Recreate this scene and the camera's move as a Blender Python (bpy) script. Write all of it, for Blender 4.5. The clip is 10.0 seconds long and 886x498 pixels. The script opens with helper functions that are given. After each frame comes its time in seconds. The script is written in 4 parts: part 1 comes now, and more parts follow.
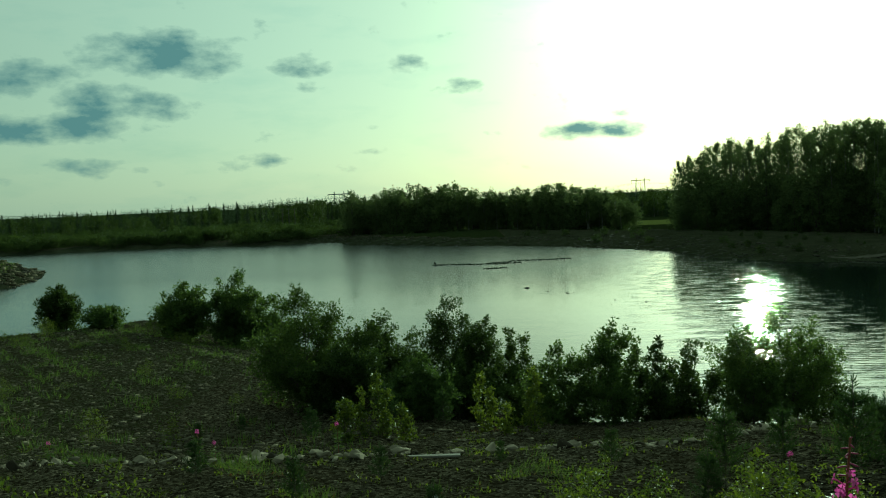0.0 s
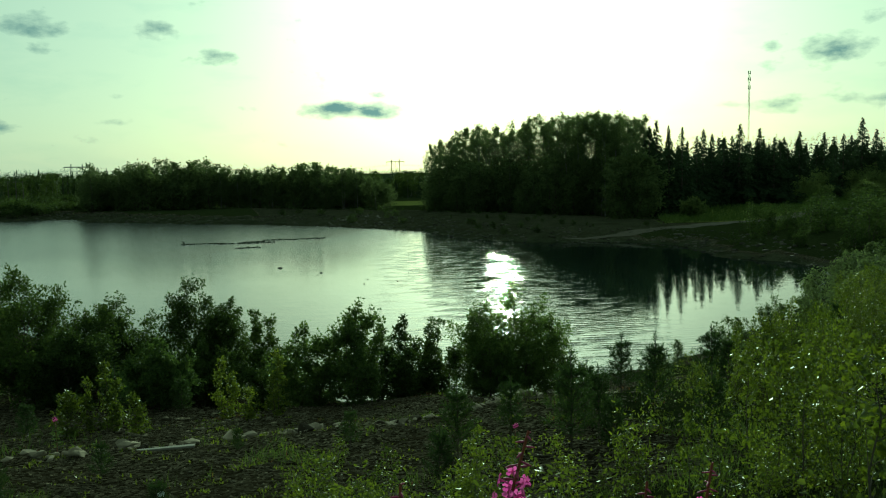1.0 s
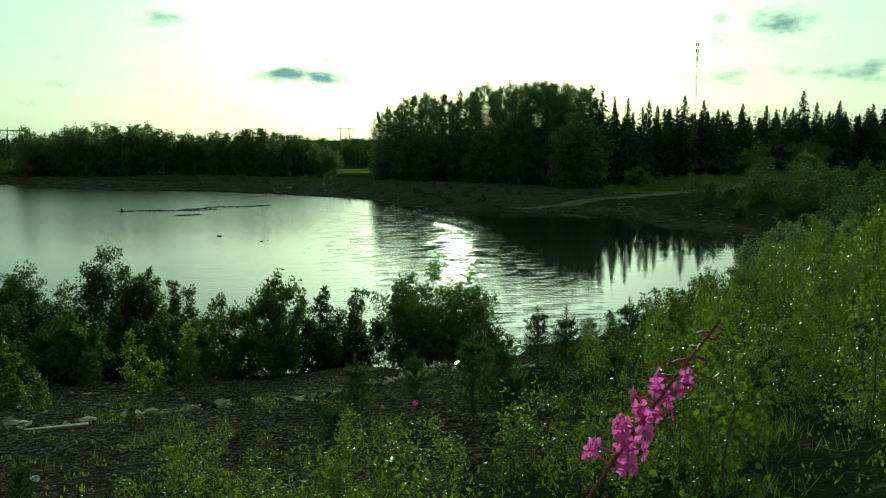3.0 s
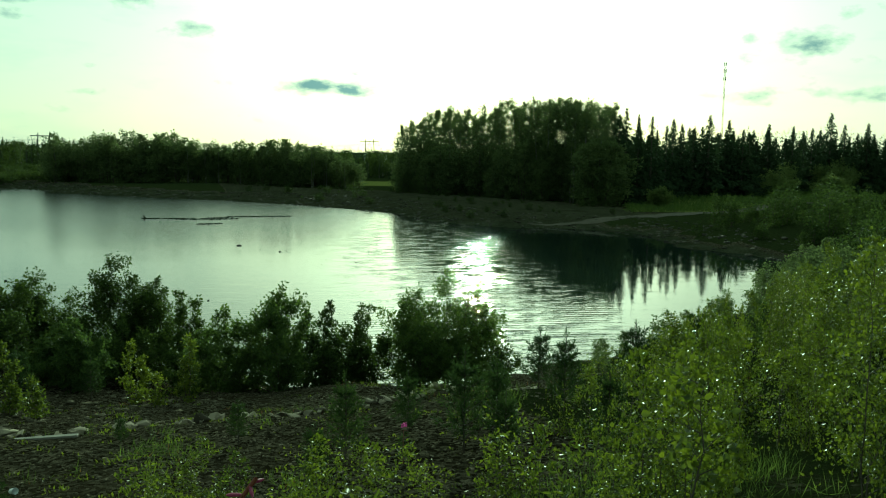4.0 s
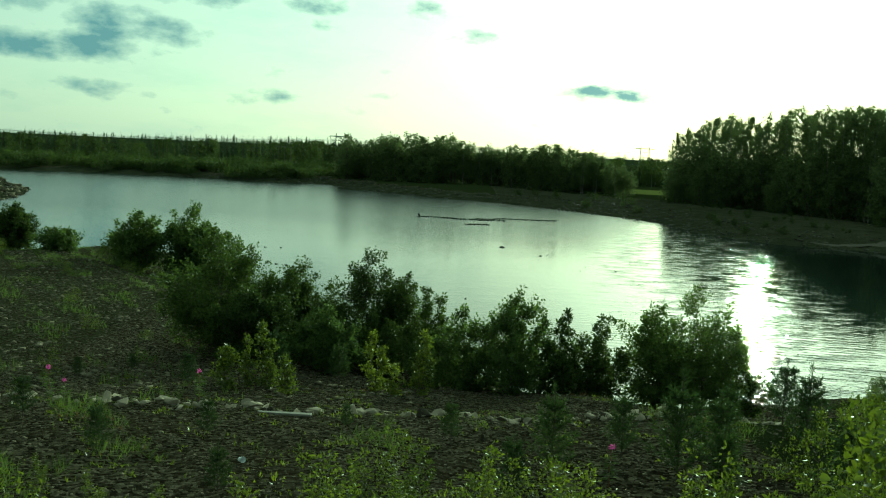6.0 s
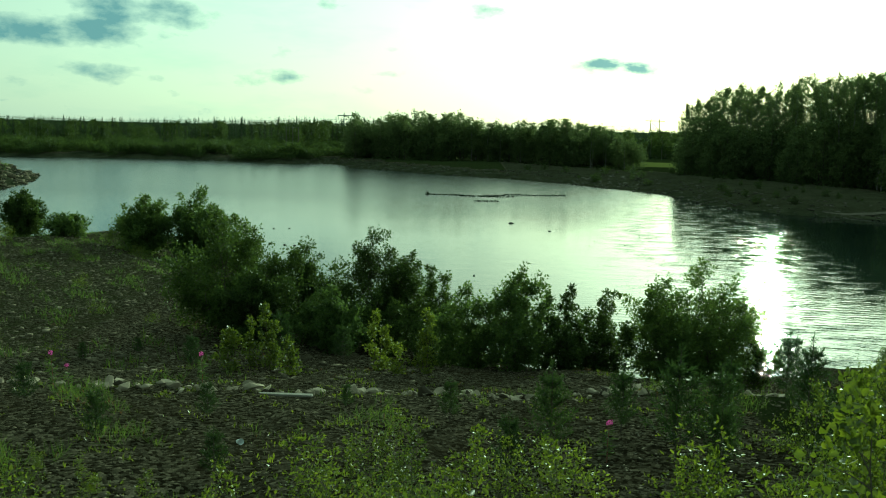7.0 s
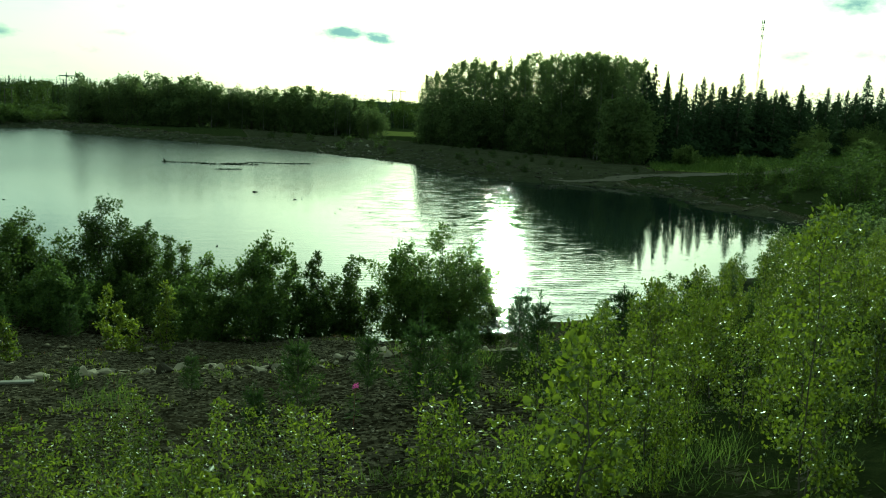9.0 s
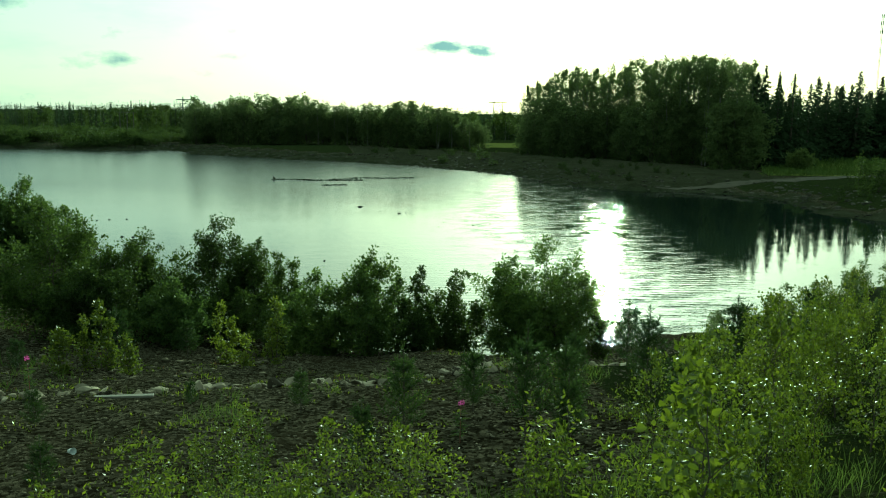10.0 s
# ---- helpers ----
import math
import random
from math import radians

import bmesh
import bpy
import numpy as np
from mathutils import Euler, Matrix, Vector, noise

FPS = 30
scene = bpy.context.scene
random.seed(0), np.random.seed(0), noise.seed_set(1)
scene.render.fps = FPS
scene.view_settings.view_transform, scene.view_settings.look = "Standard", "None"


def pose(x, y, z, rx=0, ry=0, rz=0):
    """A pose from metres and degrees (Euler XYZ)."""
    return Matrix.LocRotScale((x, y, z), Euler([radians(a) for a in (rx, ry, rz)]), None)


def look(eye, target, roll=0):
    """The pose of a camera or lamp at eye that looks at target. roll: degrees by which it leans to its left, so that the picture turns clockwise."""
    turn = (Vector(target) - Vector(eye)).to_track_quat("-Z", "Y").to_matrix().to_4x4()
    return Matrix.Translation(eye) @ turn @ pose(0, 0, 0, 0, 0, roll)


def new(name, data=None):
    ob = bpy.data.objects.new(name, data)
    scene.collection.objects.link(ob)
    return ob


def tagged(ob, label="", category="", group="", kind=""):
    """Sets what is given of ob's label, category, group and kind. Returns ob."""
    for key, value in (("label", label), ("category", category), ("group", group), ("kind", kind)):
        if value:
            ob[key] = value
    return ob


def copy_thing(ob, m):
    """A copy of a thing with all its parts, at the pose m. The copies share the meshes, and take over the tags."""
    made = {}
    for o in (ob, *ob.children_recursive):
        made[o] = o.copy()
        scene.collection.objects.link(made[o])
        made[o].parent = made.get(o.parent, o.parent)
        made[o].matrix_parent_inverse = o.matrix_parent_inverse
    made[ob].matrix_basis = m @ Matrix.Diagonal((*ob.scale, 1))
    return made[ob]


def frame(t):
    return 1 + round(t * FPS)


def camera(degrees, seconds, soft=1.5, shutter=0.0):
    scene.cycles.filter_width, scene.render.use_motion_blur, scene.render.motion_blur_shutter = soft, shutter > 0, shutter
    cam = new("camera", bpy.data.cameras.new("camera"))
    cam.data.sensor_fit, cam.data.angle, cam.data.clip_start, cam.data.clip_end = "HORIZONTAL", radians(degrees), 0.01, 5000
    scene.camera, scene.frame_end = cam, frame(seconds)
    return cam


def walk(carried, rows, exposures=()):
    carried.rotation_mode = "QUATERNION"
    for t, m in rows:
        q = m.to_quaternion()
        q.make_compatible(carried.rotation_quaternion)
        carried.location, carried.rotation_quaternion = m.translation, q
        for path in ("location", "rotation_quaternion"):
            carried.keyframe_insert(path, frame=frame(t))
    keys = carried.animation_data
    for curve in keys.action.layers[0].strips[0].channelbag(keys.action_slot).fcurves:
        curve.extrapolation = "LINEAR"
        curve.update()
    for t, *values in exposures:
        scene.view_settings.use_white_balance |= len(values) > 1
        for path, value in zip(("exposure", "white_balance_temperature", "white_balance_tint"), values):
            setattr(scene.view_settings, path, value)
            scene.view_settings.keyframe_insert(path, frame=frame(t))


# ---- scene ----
cam = camera(55.4, 10.0, soft=1.1)
PATH = [
    (0, (0.409, -0.438, 8.119), (0.414, 1.558, 8.003), -2.5),
    (0.4, (0.515, -0.342, 8.107), (0.769, 1.629, 7.885), -2.5),
    (0.5, (0.542, -0.318, 8.104), (0.859, 1.644, 7.879), -2.3),
    (0.7, (0.601, -0.278, 8.106), (1.024, 1.662, 7.873), -2.1),
    (1, (0.689, -0.219, 8.109), (1.256, 1.691, 7.927), -1.0),
    (1.4, (0.806, -0.217, 8.088), (1.555, 1.619, 7.821), -2.2),
    (1.5, (0.835, -0.216, 8.083), (1.576, 1.624, 7.832), -1.7),
    (2, (1.037, -0.154, 8.087), (1.744, 1.702, 7.847), 0.5),
    (2.3, (1.156, -0.105, 8.087), (1.856, 1.754, 7.859), 0.2),
    (2.5, (1.236, -0.073, 8.087), (1.924, 1.797, 7.909), 1.4),
    (2.7, (1.318, -0.055, 8.095), (2.024, 1.802, 7.856), 0.3),
    (3.8, (1.771, 0.047, 8.138), (2.376, 1.934, 7.872), -0.2),
    (4, (1.853, 0.065, 8.146), (2.478, 1.951, 7.921), 0.9),
    (4.5, (2.037, 0.075, 8.123), (2.605, 1.972, 7.843), 0.1),
    (5, (2.254, 0.145, 8.157), (2.53, 2.104, 7.861), 1.9),
    (5.5, (2.397, 0.182, 8.161), (2.514, 2.165, 7.93), 3.7),
    (5.7, (2.44, 0.2, 8.162), (2.484, 2.188, 7.949), 3.2),
    (6.8, (2.677, 0.297, 8.167), (2.653, 2.274, 7.865), 1.9),
    (7, (2.72, 0.315, 8.168), (2.7, 2.294, 7.884), 1.2),
    (7.5, (2.753, 0.387, 8.154), (2.77, 2.366, 7.867), 0.3),
    (8, (2.772, 0.442, 8.15), (3.147, 2.368, 7.764), 3.4),
    (8.5, (2.782, 0.418, 8.139), (3.356, 2.306, 7.813), 2.9),
    (9, (2.781, 0.398, 8.124), (3.349, 2.286, 7.786), 2.6),
    (9.5, (2.767, 0.426, 8.128), (3.077, 2.378, 7.82), 1.6),
    (10, (2.798, 0.506, 8.151), (3.128, 2.453, 7.833), 0.6),
]
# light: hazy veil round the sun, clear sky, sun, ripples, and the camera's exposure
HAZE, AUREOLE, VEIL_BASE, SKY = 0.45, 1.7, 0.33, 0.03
SUN_POWER = 3.4
WAVE = 0.11
KELVIN, TINT = 5560, -47
EXPOSURE = ((0, -0.38), (1.6, -0.34), (2.5, -0.18), (5.5, 0.14), (7.5, 0.34), (10, 0.40))
SUN_AZ, SUN_EL = radians(21.0), radians(13.5)
SUN_DIR = Vector((math.sin(SUN_AZ) * math.cos(SUN_EL), math.cos(SUN_AZ) * math.cos(SUN_EL), math.sin(SUN_EL)))
walk(cam, [(t, look(e, g, r)) for t, e, g, r in PATH], [(t, s, KELVIN, TINT) for t, s in EXPOSURE])

# ---------------------------------------------------------------- sky and sun
world = bpy.data.worlds.new("sky")
scene.world = world
world.use_nodes = True
wt = world.node_tree
wt.nodes.clear()


def wn(kind, **props):
    n = wt.nodes.new(kind)
    for k, v in props.items():
        n.inputs[k].default_value = v
    return n


def wmath(op, a, b=0.0, clamp=False):
    n = wt.nodes.new("ShaderNodeMath")
    n.operation, n.use_clamp = op, clamp
    for i, v in enumerate((a, b)):
        if isinstance(v, (int, float)):
            n.inputs[i].default_value = v
        else:
            wt.links.new(v, n.inputs[i])
    return n.outputs[0]


def wmix(fac, a, b):
    n = wt.nodes.new("ShaderNodeMix")
    n.data_type = "RGBA"
    for sock, v in ((n.inputs[0], fac), (n.inputs[6], a), (n.inputs[7], b)):
        if isinstance(v, (int, float)):
            sock.default_value = v
        elif isinstance(v, tuple):
            sock.default_value = (*v, 1)
        else:
            wt.links.new(v, sock)
    return n.outputs[2]


nishita = wt.nodes.new("ShaderNodeTexSky")
nishita.sky_type, nishita.sun_disc = "NISHITA", False
nishita.sun_elevation, nishita.sun_rotation = SUN_EL, SUN_AZ
nishita.dust_density, nishita.air_density = 2.0, 1.0
coords = wt.nodes.new("ShaderNodeTexCoord").outputs["Generated"]
split = wt.nodes.new("ShaderNodeSeparateXYZ")
wt.links.new(coords, split.inputs[0])
dx, dy, dz = split.outputs
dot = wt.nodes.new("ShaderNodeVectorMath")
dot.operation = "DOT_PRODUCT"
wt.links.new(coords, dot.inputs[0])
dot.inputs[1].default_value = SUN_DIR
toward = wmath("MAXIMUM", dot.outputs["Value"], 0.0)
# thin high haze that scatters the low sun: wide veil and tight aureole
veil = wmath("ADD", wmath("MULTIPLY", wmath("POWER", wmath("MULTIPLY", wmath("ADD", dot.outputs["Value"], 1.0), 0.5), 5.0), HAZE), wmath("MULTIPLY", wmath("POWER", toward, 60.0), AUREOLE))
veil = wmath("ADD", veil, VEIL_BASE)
azim = wmath("MULTIPLY", wmath("ARCTAN2", dx, dy), 57.29578)
elev = wmath("MULTIPLY", wmath("ARCSINE", dz), 57.29578)
stretch = wt.nodes.new("ShaderNodeCombineXYZ")
wt.links.new(wmath("MULTIPLY", azim, 0.10), stretch.inputs[0])
wt.links.new(wmath("MULTIPLY", elev, 0.34), stretch.inputs[1])


puff = wt.nodes.new("ShaderNodeCombineXYZ")
wt.links.new(wmath("MULTIPLY", azim, 0.19), puff.inputs[0])
wt.links.new(wmath("MULTIPLY", elev, 0.36), puff.inputs[1])


def wnoise(scale, detail, rough, place=stretch):
    n = wn("ShaderNodeTexNoise", Scale=scale, Detail=detail, Roughness=rough)
    wt.links.new(place.outputs[0], n.inputs["Vector"])
    return n.outputs["Fac"]


billow = wnoise(2.0, 7.0, 0.58, puff)
streak = wnoise(1.3, 5.0, 0.6)
# the cloud banks: azimuth, elevation, half width, half height, weight
cover = 0.0
for a, e, w, h, k in ((-17.4, 10.0, 5.4, 1.7, 1.9), (-20.2, 6.9, 4.8, 1.3, 1.8), (-26.4, 8.4, 3.6, 1.3, 1.8), (-24.6, 5.4, 6.4, 1.1, 2.1), (-8.8, 9.1, 1.9, 0.8, 1.4), (-8.4, 7.9, 1.2, 0.4, 1.0),
                      (-12.1, 3.1, 3.0, 0.55, 0.95), (10.7, 4.2, 4.8, 0.7, 2.0), (12.8, 5.2, 1.6, 0.4, 0.75), (1.2, 7.5, 2.3, 0.5, 0.8), (41.5, 7.2, 2.6, 0.95, 1.7),
                      (37.5, 7.4, 0.8, 0.3, 0.8), (43.5, 3.9, 8.0, 0.6, 0.75), (-22.5, 3.0, 3.6, 0.6, 0.75), (-2.1, 9.1, 1.6, 0.6, 0.7), (17.6, 4.9, 2.2, 0.4, 0.8), (-4.8, 3.4, 1.0, 0.25, 0.7),
                      (-40.0, 9.0, 9.0, 2.5, 1.0), (60.0, 12.0, 8.0, 2.0, 1.0)):
    u = wmath("DIVIDE", wmath("SUBTRACT", azim, a), w)
    v = wmath("DIVIDE", wmath("SUBTRACT", elev, e), h)
    blob = wmath("MAXIMUM", wmath("SUBTRACT", 1.0, wmath("ADD", wmath("MULTIPLY", u, u), wmath("MULTIPLY", v, v))), -1.0)
    cover = wmath("MAXIMUM", wmath("MULTIPLY", blob, k), cover if not isinstance(cover, float) else -1.0)
dense = wmath("MULTIPLY", wmath("ADD", wmath("MULTIPLY", cover, 0.85), wmath("MULTIPLY", wmath("SUBTRACT", billow, 0.51), 5.5)), 0.55, True)
thin = wmath("MULTIPLY", wmath("SUBTRACT", streak, 0.5), 2.2, True)
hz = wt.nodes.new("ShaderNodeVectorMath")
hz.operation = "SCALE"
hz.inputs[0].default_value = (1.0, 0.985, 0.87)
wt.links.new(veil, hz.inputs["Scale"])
sk = wt.nodes.new("ShaderNodeVectorMath")
sk.operation = "SCALE"
wt.links.new(nishita.outputs[0], sk.inputs[0])
sk.inputs["Scale"].default_value = SKY
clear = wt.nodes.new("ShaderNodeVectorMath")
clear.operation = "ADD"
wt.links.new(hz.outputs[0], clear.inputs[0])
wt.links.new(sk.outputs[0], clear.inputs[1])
shade = wt.nodes.new("ShaderNodeVectorMath")
shade.operation = "SCALE"
shade.inputs[0].default_value = (0.36, 0.54, 0.64)
wt.links.new(wmath("ADD", wmath("MULTIPLY", veil, 0.22), 0.40), shade.inputs["Scale"])
dim = wt.nodes.new("ShaderNodeVectorMath")
dim.operation = "MULTIPLY"
dim.inputs[1].default_value = (0.74, 0.85, 0.89)
wt.links.new(clear.outputs[0], dim.inputs[0])
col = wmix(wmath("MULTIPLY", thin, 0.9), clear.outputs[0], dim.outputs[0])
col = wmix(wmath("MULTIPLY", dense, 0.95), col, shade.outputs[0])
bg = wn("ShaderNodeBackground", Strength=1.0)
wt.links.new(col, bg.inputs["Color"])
wt.links.new(bg.outputs[0], wt.nodes.new("ShaderNodeOutputWorld").inputs[0])

sun = new("sun", bpy.data.lights.new("sun", "SUN"))
sun.data.energy, sun.data.angle, sun.data.color = SUN_POWER, radians(0.6), (1.0, 0.93, 0.78)
sun.matrix_world = look(SUN_DIR * 100, (0, 0, 0))


# ---------------------------------------------------------------- materials
def material(name):
    m = bpy.data.materials.new(name)
    m.use_nodes = True
    m.node_tree.nodes.clear()
    return m, m.node_tree


class Net:
    """Short hand for building one node tree."""

    def __init__(self, name):
        self.mat, self.t = material(name)
        self.out = self.t.nodes.new("ShaderNodeOutputMaterial")

    def n(self, kind, **props):
        n = self.t.nodes.new(kind)
        for k, v in props.items():
            self.set(n.inputs[k.replace("_", " ")], v)
        return n

    def set(self, sock, v):
        if hasattr(v, "is_output"):
            self.t.links.new(v, sock)
        elif isinstance(v, tuple) and len(v) == 3 and sock.type == "RGBA":
            sock.default_value = (*v, 1)
        else:
            sock.default_value = v

    def pos(self):
        return self.n("ShaderNodeNewGeometry").outputs["Position"]

    def noise(self, scale, detail=4.0, rough=0.55, vec=None):
        n = self.n("ShaderNodeTexNoise", Scale=scale, Detail=detail, Roughness=rough)
        self.t.links.new(vec if vec is not None else self.pos(), n.inputs["Vector"])
        return n.outputs["Fac"]

    def ramp(self, fac, *stops):
        r = self.t.nodes.new("ShaderNodeValToRGB")
        while len(r.color_ramp.elements) < len(stops):
            r.color_ramp.elements.new(0.5)
        for el, (p, c) in zip(r.color_ramp.elements, stops):
            el.position, el.color = p, (*c, 1)
        self.t.links.new(fac, r.inputs[0])
        return r.outputs[0]

    def mix(self, fac, a, b):
        n = self.t.nodes.new("ShaderNodeMix")
        n.data_type = "RGBA"
        self.set(n.inputs[0], fac), self.set(n.inputs[6], a), self.set(n.inputs[7], b)
        return n.outputs[2]

    def math(self, op, a, b=0.0, clamp=False):
        n = self.t.nodes.new("ShaderNodeMath")
        n.operation, n.use_clamp = op, clamp
        self.set(n.inputs[0], a), self.set(n.inputs[1], b)
        return n.outputs[0]

    def bump(self, height, strength, distance):
        return self.n("ShaderNodeBump", Height=height, Strength=strength, Distance=distance).outputs[0]

    def finish(self, shader):
        self.t.links.new(shader, self.out.inputs[0])
        return self.mat


def leaf_material(name, dark, light, translucent=0.45, rough=0.6, gloss=0.14):
    k = Net(name)
    isle = k.n("ShaderNodeNewGeometry").outputs["Random Per Island"]
    thing = k.n("ShaderNodeObjectInfo").outputs["Random"]
    tone = k.math("ADD", k.math("MULTIPLY", isle, 0.6), k.math("MULTIPLY", thing, 0.4))
    c = k.ramp(tone, (0.0, dark), (0.55, tuple((a + b) / 2 for a, b in zip(dark, light))), (1.0, light))
    c = k.mix(k.math("MULTIPLY", k.noise(1.3, 3), 0.5), c, tuple(v * 0.6 for v in dark))
    pr = k.n("ShaderNodeBsdfPrincipled", Base_Color=c, Roughness=rough)
    pr.inputs["Specular IOR Level"].default_value = gloss
    hs = k.n("ShaderNodeHueSaturation", Hue=0.485, Saturation=1.1, Value=1.5, Color=c)
    tr = k.n("ShaderNodeBsdfTranslucent", Color=hs.outputs[0])
    mx = k.t.nodes.new("ShaderNodeMixShader")
    mx.inputs[0].default_value = translucent
    k.t.links.new(pr.outputs[0], mx.inputs[1])
    k.t.links.new(tr.outputs[0], mx.inputs[2])
    return k.finish(mx.outputs[0])


def plain_material(name, stops, scale=6.0, rough=0.8, metal=0.0, bump=0.3, dist=0.01, gloss=0.3):
    k = Net(name)
    f = k.math("ADD", k.math("MULTIPLY", k.noise(scale, 6, 0.65), 0.65), k.math("MULTIPLY", k.noise(scale * 0.13, 3), 0.35))
    c = k.ramp(f, *stops)
    pr = k.n("ShaderNodeBsdfPrincipled", Base_Color=c, Roughness=rough, Metallic=metal, Normal=k.bump(k.noise(scale * 3, 5, 0.7), bump, dist))
    pr.inputs["Specular IOR Level"].default_value = gloss
    return k.finish(pr.outputs[0])


def rock_material(name, a, b, c):
    k = Net(name)
    isle = k.n("ShaderNodeNewGeometry").outputs["Random Per Island"]
    obj = k.n("ShaderNodeObjectInfo").outputs["Random"]
    f = k.math("FRACT", k.math("ADD", k.math("MULTIPLY", k.noise(7, 6, 0.7), 0.5), k.math("ADD", k.math("MULTIPLY", isle, 0.55), k.math("MULTIPLY", obj, 0.4))))
    col = k.ramp(f, (0.1, a), (0.5, b), (0.95, c))
    pr = k.n("ShaderNodeBsdfPrincipled", Base_Color=col, Roughness=0.9, Normal=k.bump(k.noise(28, 6, 0.7), 0.6, 0.02))
    pr.inputs["Specular IOR Level"].default_value = 0.04
    return k.finish(pr.outputs[0])


ALDER = leaf_material("alder_leaves", (0.028, 0.042, 0.014), (0.105, 0.145, 0.036), 0.42, 0.55, 0.07)
WILLOW = leaf_material("willow_leaves", (0.042, 0.066, 0.022), (0.145, 0.195, 0.050), 0.5, 0.5, 0.12)
BIRCH = leaf_material("birch_leaves", (0.044, 0.064, 0.014), (0.18, 0.215, 0.036), 0.52, 0.42, 0.28)
SAPLING = leaf_material("sapling_leaves", (0.034, 0.054, 0.010), (0.18, 0.215, 0.034), 0.46, 0.38, 0.40)
GROVE = leaf_material("grove_leaves", (0.066, 0.088, 0.040), (0.155, 0.19, 0.072), 0.5, 0.7, 0.05)
NEEDLE = leaf_material("spruce_needles", (0.026, 0.040, 0.020), (0.062, 0.088, 0.040), 0.25, 0.7, 0.04)
PINE = leaf_material("pine_needles", (0.026, 0.044, 0.016), (0.066, 0.095, 0.028), 0.35, 0.6, 0.10)
THICKET = leaf_material("thicket_leaves", (0.026, 0.042, 0.014), (0.10, 0.135, 0.038), 0.42, 0.7, 0.05)
PALEWILLOW = leaf_material("pale_willow_leaves", (0.075, 0.10, 0.035), (0.20, 0.24, 0.085), 0.5, 0.7, 0.05)
GRASS = leaf_material("grass_blades", (0.05, 0.08, 0.02), (0.14, 0.18, 0.05), 0.45, 0.6, 0.1)
DRY = leaf_material("dry_herbs", (0.09, 0.045, 0.02), (0.20, 0.12, 0.05), 0.3, 0.7, 0.2)
PETAL = leaf_material("fireweed_petals", (0.42, 0.06, 0.27), (0.70, 0.18, 0.46), 0.5, 0.6, 0.2)
BUD = leaf_material("fireweed_buds", (0.20, 0.03, 0.09), (0.34, 0.06, 0.15), 0.2, 0.6, 0.2)
STEM = plain_material("red_stem", ((0.3, (0.10, 0.03, 0.02)), (0.7, (0.20, 0.06, 0.035))), 40, 0.6)
BARK = plain_material("bark", ((0.25, (0.03, 0.026, 0.02)), (0.7, (0.11, 0.09, 0.07))), 14, 0.9, bump=0.6)
WHITEBARK = plain_material("birch_bark", ((0.35, (0.03, 0.027, 0.022)), (0.5, (0.14, 0.13, 0.11)), (0.8, (0.30, 0.28, 0.25))), 5, 0.75)
WOOD = plain_material("grey_wood", ((0.3, (0.14, 0.13, 0.11)), (0.7, (0.28, 0.26, 0.22))), 12, 0.8)
STEEL = plain_material("galvanised_steel", ((0.3, (0.10, 0.10, 0.10)), (0.7, (0.2, 0.2, 0.2))), 4, 0.6, 0.5)
POLE = plain_material("tarred_pole", ((0.3, (0.05, 0.045, 0.04)), (0.7, (0.12, 0.11, 0.09))), 8, 0.9)
ROCK = rock_material("field_stone", (0.045, 0.039, 0.028), (0.14, 0.122, 0.088), (0.32, 0.28, 0.205))
WETROCK = rock_material("wet_stone", (0.02, 0.02, 0.018), (0.04, 0.04, 0.034), (0.07, 0.065, 0.055))
PEBBLE = rock_material("gravel_stone", (0.030, 0.027, 0.017), (0.070, 0.062, 0.041), (0.20, 0.175, 0.12))
BANKSTONE = rock_material("bank_stone", (0.03, 0.029, 0.022), (0.055, 0.052, 0.040), (0.11, 0.10, 0.08))
WEED = leaf_material("floating_weed", (0.006, 0.009, 0.004), (0.017, 0.021, 0.009), 0.05, 0.8, 0.02)
CUPMAT = plain_material("white_plastic", ((0.3, (0.7, 0.72, 0.74)), (0.7, (0.82, 0.84, 0.86))), 20, 0.4, bump=0.05)


